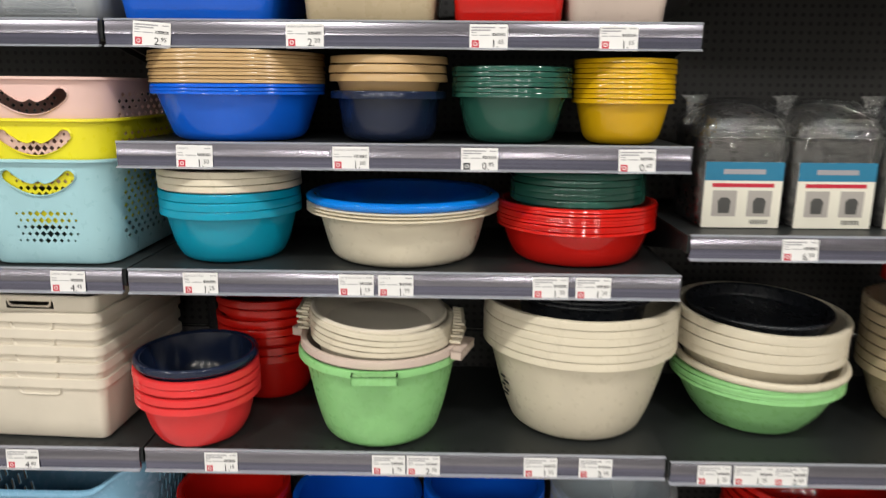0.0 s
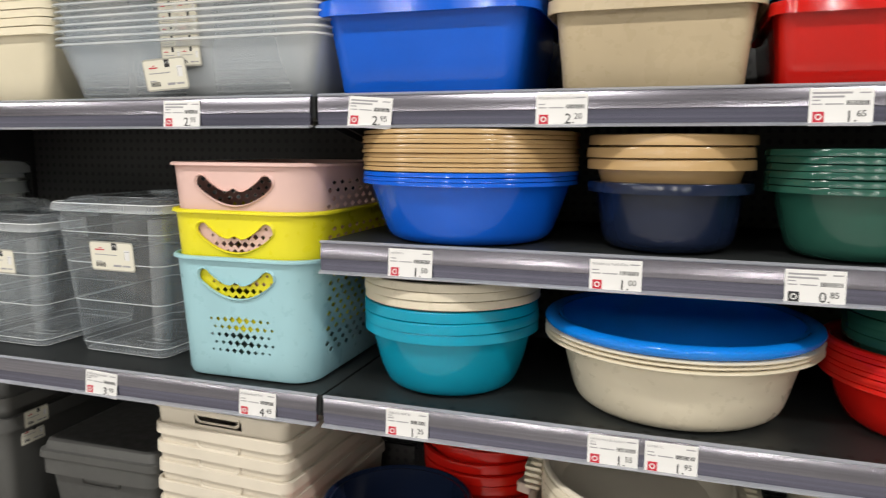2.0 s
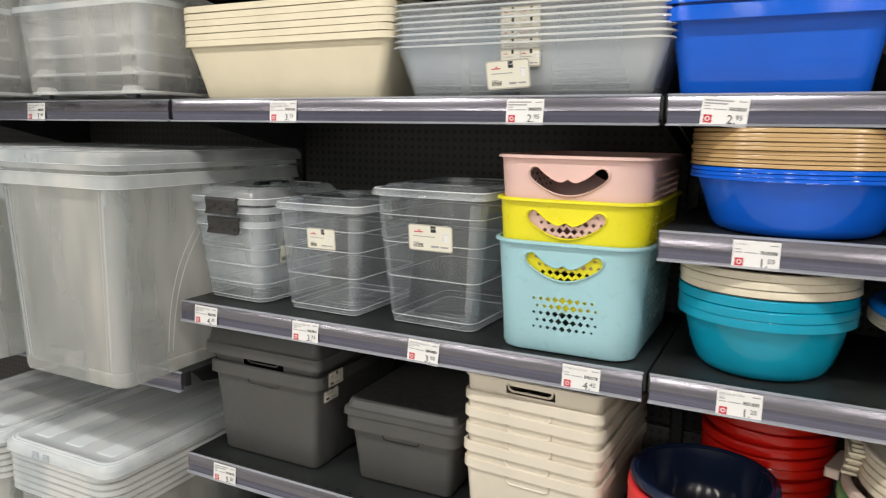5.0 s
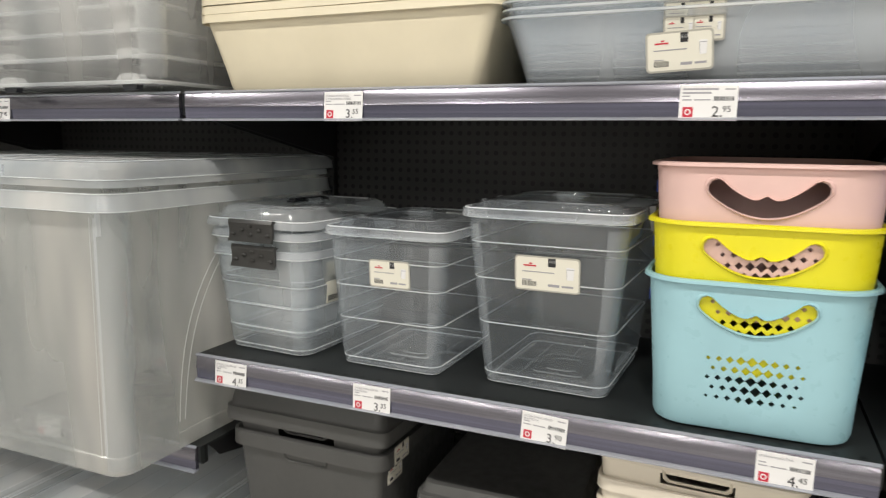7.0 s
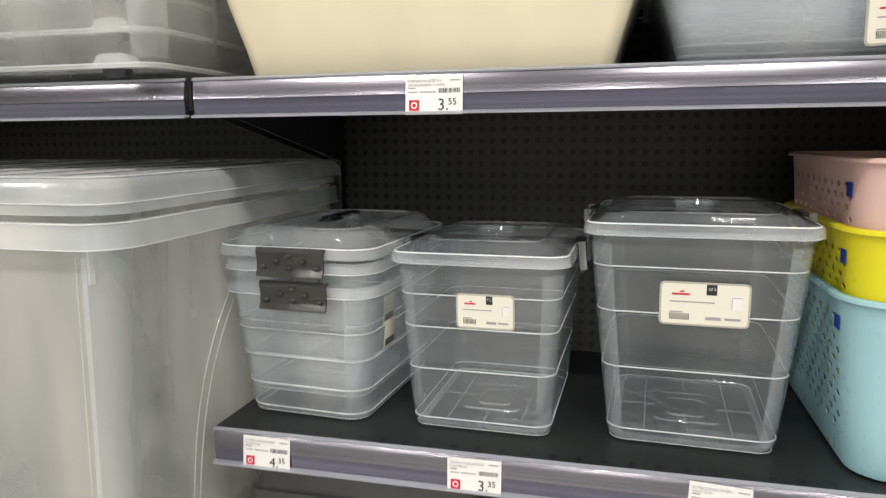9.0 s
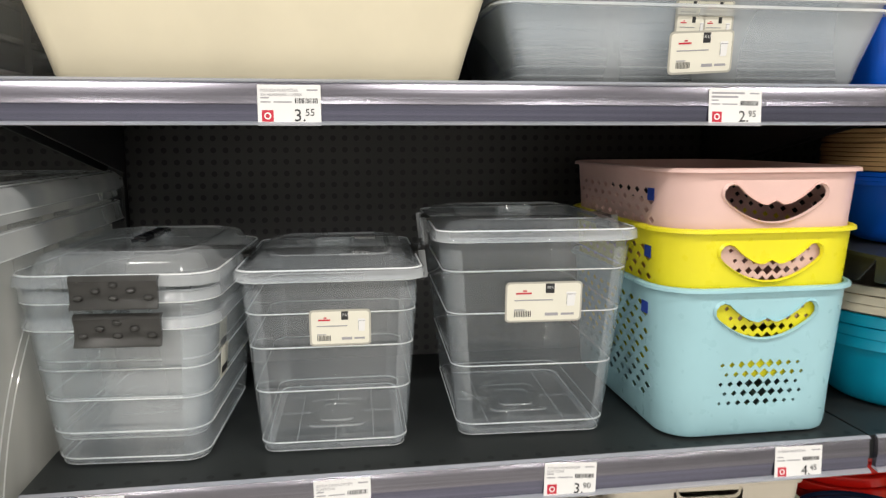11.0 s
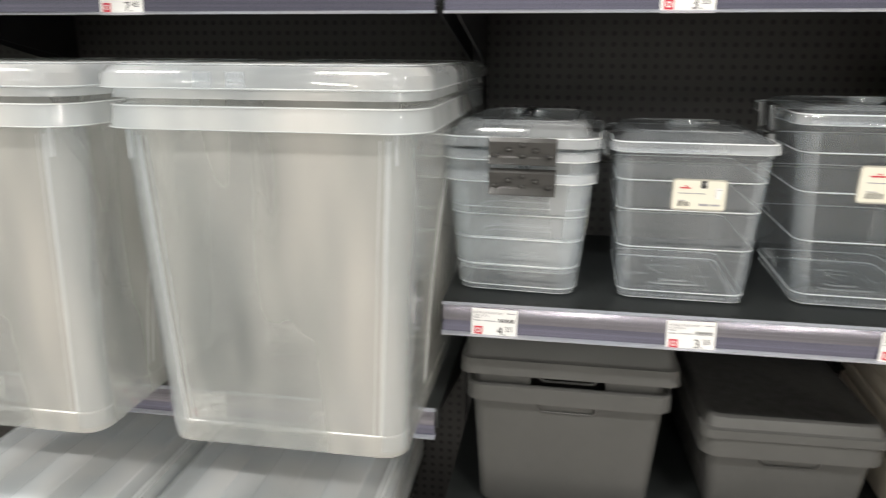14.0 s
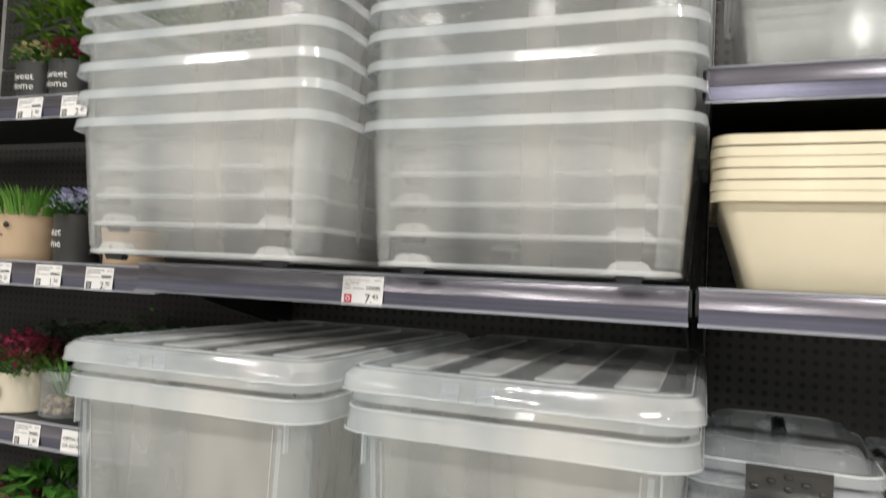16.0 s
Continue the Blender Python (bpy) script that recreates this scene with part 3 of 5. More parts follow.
for x, z, price in ((-2.125, PZ[1], "1.50"), (-2.005, PZ[1], "2.20"), (-2.25, PZ[1], "2.50"), (-2.20, PZ[0], "1.90"), (-2.09, PZ[0], "2.40"), (-2.15, PZ[2], "1.80"), (-2.16, PZ[3], "2.50"), (-2.07, PZ[3], "2.10")):
    price_label(x, z, price, 0, y=0.0515, red=False)

note = empty("price_note", pose(-2.0035, 0.0515, PZ[2] - 0.0245, -4))
part("paper", boxes((-0.0315, 0.0315, 0, 0.0006, -0.0205, 0.0205)), M["paper"], note)
letters("CIJENA SE", 0.0088, M["ink"], note, -0.027, -0.0003, 0.003)
letters("NA ARTIKLU", 0.0088, M["ink"], note, -0.027, -0.0003, -0.009)
tagged(note, "white paper note reading CIJENA SE NA ARTIKLU in a rail", "price label", "price tickets")


# ---- round basins ----
def basin(R, H, rb, skirt, lip, mat, curve=0.5, roll=False, name="basin"):
    """Round basin standing on z = 0: walls with thickness, and a turned-down rim as its own part."""
    b = min(0.024, H * 0.3)
    wall = [(0.001, 0.0)] + [(rb + 0.012 - b + b * math.sin(radians(k)), b - b * math.cos(radians(k))) for k in (0, 14, 28, 42, 56, 70)]
    (r1, z1), r2, z2 = wall[-1], R - lip, H - 0.004
    for i in range(1, 7):
        f = i / 6
        wall.append((r1 + (r2 - r1) * (f ** (1 - 0.35 * curve)), z1 + (z2 - z1) * f))
    inner = [(r - 0.0025, z + (0.003 if z < 0.02 else 0)) for r, z in reversed(wall) if r > 0.01]
    inner = [(r, max(z, 0.006)) for r, z in inner] + [(0.001, 0.006)]
    ob = part(name, lathe(wall + inner, 64), mat)
    if roll:
        rim = [(R - lip - 0.002, H - 0.004)]
        for i in range(9):
            a = radians(150 - 240 * i / 8)
            rim.append((R - lip / 2 + lip / 2 * math.cos(a), H - skirt / 2 + skirt / 2 * math.sin(a)))
        rim.append((R - lip - 0.0005, H - skirt))
    else:
        rim = [(R - lip - 0.0028, H - 0.004), (R - lip - 0.001, H - 0.001), (R - lip + 0.002, H), (R - 0.003, H), (R - 0.0008, H - 0.001), (R, H - 0.003), (R + 0.0006, H - skirt), (R - 0.0015, H - skirt - 0.0003), (R - 0.0025, H - 0.004), (R - lip, H - 0.005)]
    part("rim", lathe(rim + rim[:1], 64), mat, ob)
    return ob


def stack(first, x, y, z, count, pitch, label, group, jitter=0.0012, lean=0.25, tilt=(0, 0), seed=1):
    """Nested copies of a basin or tub, each a little out of true."""
    rng = random.Random(seed)
    for i in range(count):
        m = pose(x + rng.uniform(-jitter, jitter) * (i > 0), y + rng.uniform(-jitter, jitter) * (i > 0), z + i * pitch,
                 tilt[0] + rng.uniform(-lean, lean) * (i > 0), tilt[1] + rng.uniform(-lean, lean) * (i > 0), rng.uniform(-4, 4))
        if i == 0:
            first.matrix_basis = m
            tagged(first, label, "basin", group)
        else:
            copy_thing(first, m)


g = "nested basins on the shelf"
stack(basin(0.158, 0.088, 0.113, 0.0062, 0.010, M["blue"], 0.1), 0.187, 0.125, Z3, 3, 0.0062, "round royal blue plastic basin in a nested stack", g)
stack(basin(0.158, 0.088, 0.110, 0.0058, 0.010, M["tan"], 0.1), 0.187, 0.125, Z3 + 0.0188, 9, 0.0061, "round tan plastic basin nested in a tall stack", g, seed=2)
stack(basin(0.106, 0.090, 0.074, 0.014, 0.010, M["navy"], 0.1), 0.468, 0.105, Z3, 1, 0.01, "small navy blue plastic basin under tan ones", g)
stack(basin(0.107, 0.085, 0.064, 0.0135, 0.010, M["tan"], 0.2), 0.468, 0.105, Z3 + 0.034, 3, 0.0155, "small tan plastic basin nested on a navy one", g, seed=3, lean=0.5)
stack(basin(0.109, 0.089, 0.070, 0.0085, 0.010, M["green"], 0.3), 0.692, 0.100, Z3, 6, 0.0088, "small bottle green plastic basin in a nested stack", g, seed=4, lean=0.4)
stack(basin(0.090, 0.080, 0.058, 0.0082, 0.007, M["yellow"], 0.2), 0.892, 0.090, Z3, 9, 0.0085, "small mustard yellow plastic basin in a nested stack", g, seed=5)
stack(basin(0.134, 0.104, 0.092, 0.0150, 0.008, M["teal"], 0.7), 0.156, 0.138, Z2, 3, 0.016, "round teal plastic bowl in a nested stack", g, seed=6, lean=0.9, jitter=0.002)
stack(basin(0.134, 0.104, 0.086, 0.0118, 0.008, M["cream"], 1.2), 0.157, 0.138, Z2 + 0.046, 3, 0.0125, "round cream plastic bowl nested on teal ones", g, seed=7, lean=0.3)
stack(basin(0.188, 0.098, 0.133, 0.0062, 0.024, M["cream"], 0.35, True), 0.490, 0.155, Z2, 3, 0.0062, "wide cream plastic wash basin in a nested stack", g, seed=8)
stack(basin(0.189, 0.106, 0.126, 0.0170, 0.022, M["sky"], 0.6, True), 0.490, 0.155, Z2 + 0.021, 1, 0.01, "wide bright blue plastic wash basin nested on cream ones", g)
stack(basin(0.154, 0.072, 0.112, 0.0058, 0.010, M["red"], 0.6), 0.829, 0.158, Z2, 8, 0.0060, "round red plastic basin in a nested stack", g, seed=9, lean=0.4)
stack(basin(0.130, 0.074, 0.094, 0.0120, 0.008, M["green"]), 0.830, 0.158, Z2 + 0.053, 5, 0.0122, "bottle green plastic basin nested on red ones", g, seed=10, lean=0.3)
stack(basin(0.119, 0.100, 0.076, 0.0130, 0.009, M["coral"], 1.1), 0.088, 0.076, Z1, 4, 0.0178, "coral red plastic bowl in a nested stack", g, seed=11, lean=1.0)
stack(basin(0.118, 0.104, 0.070, 0.0170, 0.011, M["navy"], 0.9, True), 0.089, 0.076, Z1 + 0.070, 1, 0.02, "glossy navy blue plastic bowl on top of coral ones", g)
stack(basin(0.115, 0.115, 0.075, 0.0150, 0.009, M["red"], 0.8), 0.178, 0.295, Z1, 7, 0.0200, "red plastic bowl in a nested stack at the back", g, seed=12, lean=0.8)


def handled_bowl(mat, R, H, rb, skirt, turn, slots=False):
    """Round bowl with two flat tab handles."""
    ob = basin(R, H, rb, skirt, 0.010, mat, 0.6, name="handled_bowl")
    for k in (0, 180):
        a = radians(turn + k)
        bm = bmesh.new()
        w, out = 0.042, 0.022
        specs = [(-w, w, 0, out, -0.002, 0.002), (-w, w, out - 0.003, out, -skirt * 1.1, 0.002), (-w, -w + 0.004, 0, out, -skirt * 1.1, 0.002), (w - 0.004, w, 0, out, -skirt * 1.1, 0.002)]
        if slots:
            specs = [(-w, w, out - 0.006, out, -0.002, 0.003)] + [(-w + i * w / 2.5 - 0.003, -w + i * w / 2.5 + 0.003, 0, out, -0.002, 0.003) for i in range(6)]
        for x0, x1, y0, y1, z0, z1 in specs:
            bmesh.ops.create_cube(bm, size=1, matrix=Matrix.Translation(((x0 + x1) / 2, (y0 + y1) / 2, (z0 + z1) / 2)) @ Matrix.Diagonal((x1 - x0, y1 - y0, z1 - z0, 1)))
        bmesh.ops.bevel(bm, geom=bm.edges[:], offset=0.0007, segments=1, affect="EDGES")
        part("handle", bm, mat, ob, m=Matrix.Translation(((R - 0.002) * math.cos(a), (R - 0.002) * math.sin(a), H - 0.003)) @ pose(0, 0, 0, 0, 0, turn + k - 90))
    return ob


g = "handled bowls on the shelf"
def put(ob, m, label, category, group=""):
    ob.matrix_basis = m
    return tagged(ob, label, category, group)


put(handled_bowl(M["mint"], 0.162, 0.180, 0.105, 0.014, -88), pose(0.446, 0.118, Z1), "mint green plastic bowl with tab handles at the bottom", "bowl", g)
put(handled_bowl(M["pinkish"], 0.160, 0.180, 0.098, 0.014, -18), pose(0.446, 0.118, Z1 + 0.020, 0.5, 1.0, 0), "pale beige plastic bowl with tab handles nested in mint", "bowl", g)
first = handled_bowl(M["cream"], 0.142, 0.130, 0.090, 0.010, 172, True)
put(first, pose(0.447, 0.118, Z1 + 0.082, 1, 2, 0), "cream plastic colander bowl with slotted handles", "bowl", g)
for i in range(1, 4):
    copy_thing(first, pose(0.447 - 0.002 * i, 0.118, Z1 + 0.082 + 0.0125 * i, 1 + 0.6 * i, 2 + 0.7 * i, 3 * i))
g = "nested basins on the shelf"
stack(basin(0.134, 0.04, 0.10, 0.008, 0.007, M["grey_beige"]), 0.442, 0.118, Z1 + 0.217, 1, 0.01, "shallow grey beige plastic bowl on a stack", g, tilt=(3, 4))
big_cream = basin(0.197, 0.190, 0.128, 0.0152, 0.010, M["cream"], 0.5)
stack(big_cream, 0.852, 0.180, Z1, 6, 0.0160, "large cream plastic wash tub in a nested stack", g, seed=13, lean=0.3)
stack(basin(0.142, 0.105, 0.100, 0.0100, 0.010, M["black"], 0.5, True), 0.854, 0.170, Z1 + 0.178, 2, 0.010, "black plastic basin inside a cream stack", g, seed=14)
stack(basin(0.174, 0.105, 0.104, 0.0075, 0.010, M["mint"], 0.8), 1.240, 0.212, 0.812, 4, 0.0080, "mint green plastic basin in a nested stack", g, seed=15, lean=0.6)
stack(basin(0.177, 0.100, 0.105, 0.0160, 0.014, M["cream"], 0.8, True), 1.240, 0.212, 0.860, 1, 0.01, "cream plastic basin on mint ones", g, tilt=(2, 1))
stack(basin(0.172, 0.095, 0.118, 0.0180, 0.010, M["cream"], 0.6), 1.233, 0.212, 0.905, 4, 0.0190, "cream plastic basin leaning on a stack", g, seed=16, lean=0.8, tilt=(2, 1))
stack(basin(0.146, 0.034, 0.124, 0.0100, 0.010, M["black"], 0.6, True), 1.232, 0.212, 1.030, 1, 0.01, "black plastic basin in a cream stack", g, tilt=(2, 1))
stack(basin(0.172, 0.130, 0.115, 0.0180, 0.010, M["beige"], 0.6), 1.635, 0.190, 0.812, 7, 0.0220, "beige plastic wash tub in a nested stack", g, seed=17)
stack(basin(0.150, 0.100, 0.105, 0.0140, 0.010, M["red"], 0.6), 1.64, 0.190, 1.03, 2, 0.0150, "red plastic basin on beige ones", g, seed=18)
stack(basin(0.14, 0.13, 0.10, 0.012, 0.012, M["blue"], 0.6), 0.388, 0.15, Z0, 7, 0.0160, "royal blue plastic tub on the lowest shelf", g, seed=19)
stack(basin(0.12, 0.14, 0.085, 0.012, 0.012, M["red"], 0.6), 0.118, 0.16, Z0, 6, 0.0190, "red plastic tub on the lowest shelf", g, seed=20)
stack(basin(0.128, 0.15, 0.09, 0.012, 0.012, M["blue"], 0.6), 0.662, 0.13, Z0, 7, 0.0200, "blue plastic pail on the lowest shelf", g, seed=21)
stack(basin(0.128, 0.15, 0.09, 0.012, 0.012, M["hazy"], 0.6), 0.926, 0.10, Z0, 7, 0.0230, "clear plastic pail on the lowest shelf", g, seed=22)
stack(basin(0.17, 0.14, 0.11, 0.012, 0.012, M["red"], 0.6), 1.35, 0.14, Z0, 9, 0.0200, "red plastic tub on the lowest shelf", g, seed=23)


# ---- rectangular tubs ----
def tub(hw0, hd0, hw1, hd1, H, corner, mat, rim=(0.010, 0.012), name="storage_tub", wall_t=0.002, n=5, rim_mat=None, single=False, steps=()):
    """Tapered open tub on z = 0 with rounded corners; rim = (outward, turned-down height) is its own part."""
    secs = [(0.0, hw0 - 0.008, hd0 - 0.008, corner * 0.8), (0.003, hw0 - 0.002, hd0 - 0.002, corner * 0.9), (0.010, hw0 + 0.001, hd0 + 0.001, corner)]
    for f, o in [(v, k) for e in steps for v, k in ((e - 0.006, -0.0012), (e + 0.006, 0.0012))] + [(1.0, 0.0)] if steps else [(i / 4, 0.0) for i in range(1, 5)]:
        secs.append((0.010 + (H - 0.010) * f, hw0 + (hw1 - hw0) * f + o, hd0 + (hd1 - hd0) * f + o, corner * (1 + 0.25 * f)))
    bm = loft(secs, n=n)
    if not single:
        ins = [(max(z, 0.004), a - wall_t, b - wall_t, max(0.003, c - wall_t)) for z, a, b, c in reversed(secs[1:])]
        loft([secs[-1]] + ins, cap0=False, cap1=True, n=n, bm=bm)
        bmesh.ops.remove_doubles(bm, verts=bm.verts[:], dist=0.0002)
    ob = part(name, bm, mat)
    o, d = rim
    c = corner * 1.25
    fl = 0.12 * d if single else 0.0005
    rs = [(H - 0.003, hw1, hd1, c), (H, hw1 + 0.0015, hd1 + 0.0015, c), (H, hw1 + o - 0.002, hd1 + o - 0.002, c + o), (H - 0.0015, hw1 + o, hd1 + o, c + o), (H - d, hw1 + o + fl, hd1 + o + fl, c + o), (H - d, hw1 + o + fl - 0.0023, hd1 + o + fl - 0.0023, c + o), (H - 0.004, hw1 + o - 0.003, hd1 + o - 0.003, c + o), (H - 0.004, hw1, hd1, c)]
    part("rim", loft(rs, cap0=False, n=n), rim_mat or mat, ob)
    return ob


def corner_edges(ob, hw0, hd0, hw1, hd1, H, corner, mat, n=6):
    """Four strips laid over the corners; their added haze imitates light gathered in the plastic."""
    lo, hi = rounded_ring(hw0 + 0.0024, hd0 + 0.0024, corner, n), rounded_ring(hw1 + 0.0014, hd1 + 0.0014, corner * 1.25, n)
    for c in range(4):
        bm = bmesh.new()
        k = range(c * (n + 1), (c + 1) * (n + 1))
        a = [bm.verts.new((*lo[i], 0.012)) for i in k]
        b = [bm.verts.new((*hi[i], H - 0.014)) for i in k]
        bridge(bm, [a, b], False)
        part("corner_edge", bm, mat, ob)


def pile(first, x, y, z, count, pitch, label, category, group, seed=1, jitter=0.0012, turn=0.0, lean=0.1):
    rng = random.Random(seed)
    for i in range(count):
        k = i > 0
        m = pose(x + k * rng.uniform(-jitter, jitter), y + k * rng.uniform(-jitter, jitter), z + i * pitch, k * rng.uniform(-lean, lean), k * rng.uniform(-lean, lean), turn + k * rng.uniform(-0.3, 0.3))
        if i == 0:
            put(first, m, label, category, group)
        else:
            copy_thing(first, m)


g = "nested tubs on the top shelf"
pile(tub(0.213, 0.130, 0.248, 0.150, 0.120, 0.016, M["ivory"], (0.006, 0.0131)), -0.731, 0.170, Z4, 6, 0.0134, "long ivory plastic tub in a nested stack", "tub", g)
shallow = tub(0.212, 0.130, 0.238, 0.150, 0.090, 0.018, M["tub_clear"], (0.007, 0.0038), rim_mat=M["housing"], single=True)
part("base_edge", loft([(0.0005, 0.207, 0.125, 0.016), (0.0016, 0.2125, 0.1305, 0.017), (0.0026, 0.2130, 0.1310, 0.018)], cap0=False), M["housing"], shallow)
pile(shallow, -0.240, 0.172, Z4, 8, 0.0102, "shallow clear plastic tub in a nested stack", "tub", g, seed=2)
pile(tub(0.128, 0.150, 0.148, 0.170, 0.130, 0.024, M["blue"], (0.012, 0.022)), 0.139, 0.200, Z4, 3, 0.0260, "rectangular royal blue plastic wash tub in a stack", "tub", g, seed=3)
pile(tub(0.110, 0.140, 0.122, 0.155, 0.116, 0.018, M["beige"], (0.009, 0.018)), 0.440, 0.190, Z4, 3, 0.0220, "rectangular beige plastic wash tub in a stack", "tub", g, seed=4)
pile(tub(0.091, 0.130, 0.100, 0.145, 0.100, 0.016, M["red"], (0.008, 0.016)), 0.680, 0.180, Z4, 1, 0.02, "rectangular red plastic wash tub under a teal one", "tub", g)
pile(tub(0.091, 0.130, 0.100, 0.145, 0.100, 0.016, M["teal"], (0.008, 0.016)), 0.680, 0.180, Z4 + 0.0185, 2, 0.0185, "rectangular teal plastic wash tub on a red one", "tub", g, seed=5)
pile(tub(0.080, 0.120, 0.090, 0.135, 0.088, 0.016, M["pinkish"], (0.008, 0.014)), 0.866, 0.170, Z4, 2, 0.0165, "rectangular pinkish beige plastic tub in a stack", "tub", g, seed=6)
pile(tub(0.080, 0.120, 0.090, 0.135, 0.088, 0.016, M["red"], (0.008, 0.014)), 0.866, 0.170, Z4 + 0.034, 2, 0.0165, "rectangular red plastic tub on beige ones", "tub", g, seed=7)
pile(tub(0.20, 0.13, 0.225, 0.15, 0.16, 0.02, M["frost"], (0.007, 0.01), rim_mat=M["frost_edge"], single=True), -0.74, 0.20, Z5, 3, 0.02, "frosted plastic box on the highest shelf", "box", g, seed=8)
pile(tub(0.20, 0.13, 0.225, 0.15, 0.16, 0.02, M["hazy"], (0.007, 0.01), rim_mat=M["clear_edge"], single=True), -0.25, 0.20, Z5, 3, 0.02, "clear plastic box on the highest shelf", "box", g, seed=9)


def product_card(parent, x, y, z, w, h, turn=0.0, tab=True):
    """Cream cardboard label with rounded corners, dark tab and lines of print."""
    bm = bmesh.new()
    prism_between(bm, rounded_ring(w / 2, h / 2, min(w, h) * 0.09, 4), 0.0, 0.0007)
    root = part("label_card", bm, M["card"], parent, "cream printed label", pose(x, y, z, turn))
    edge = bmesh.new()
    prism_between(edge, rounded_ring(w / 2 + 0.0022, h / 2 + 0.0022, min(w, h) * 0.12, 4), 0.0003, 0.0009)
    part("label_border", edge, M["border"], root)
    k = -0.0003
    if tab and w > 0.06:
        letters("7 LT" if w < 0.07 else "10 LT" if w > 0.08 else "5 LT", h * 0.11, M["white"], root, w * 0.035, -0.0006, h * 0.36)
    if tab:
        part("tab", boxes((w * 0.02, w * 0.14, k, 0, h * 0.24, h * 0.5)), M["ink"], root)
    part("emblem", boxes((-w * 0.38, -w * 0.17, k, 0, h * 0.22, h * 0.265), (-w * 0.285, -w * 0.235, k, 0, h * 0.29, h * 0.33)), M["logo_red"], root)
    part("small_print", boxes((-w * 0.4, w * 0.12, k, 0, 0.04 * h, 0.07 * h), (-w * 0.4, -w * 0.25, k, 0, -0.22 * h, -0.19 * h), (w * 0.02, w * 0.2, k, 0, -0.38 * h, -0.3 * h), (w * 0.24, w * 0.42, k, 0, -0.37 * h, -0.31 * h)), M["grey_ink"], root)
    part("barcode", boxes(*[(-w * 0.4 + i * w * 0.024, -w * 0.4 + i * w * 0.024 + w * 0.012, k, 0, -h * 0.4, -h * 0.24) for i in range(10)]), M["ink"], root)
    part("picture", loft([(-h * 0.12, w * 0.050, 0.0003, 0.0001), (h * 0.20, w * 0.062, 0.0003, 0.0001), (h * 0.22, w * 0.068, 0.0003, 0.0001), (h * 0.26, w * 0.060, 0.0003, 0.0001)], cap1=True, n=1), M["paper"], root, "pale picture of a box", pose(w * 0.37, k, 0))
    part("picture_shade", boxes((w * 0.312, w * 0.318, k - 0.0004, 0, -h * 0.08, h * 0.20), (w * 0.318, w * 0.43, k - 0.0004, 0, h * 0.195, h * 0.212)), M["grey_ink"], root)
    return root


def hang_card(ob_matrix, w, h, label):
    root = empty("hang_label", ob_matrix)
    product_card(root, 0, 0, 0, w, h)
    tagged(root, label, "label", "labels on the clear tubs")


for i in range(5):
    for s in (-0.012, 0.020):
        hang_card(pose(-0.243 + s, 0.0265 - 0.001 * i, Z4 + 0.048 + 0.0165 * (i + 1), 8, 0, 0), 0.034, 0.026, "cream cardboard label hanging on nested clear tubs")
hang_card(pose(-0.252, 0.006, Z4 + 0.036, 10, -3, 0), 0.072, 0.042, "cream cardboard label on a clear plastic tub")


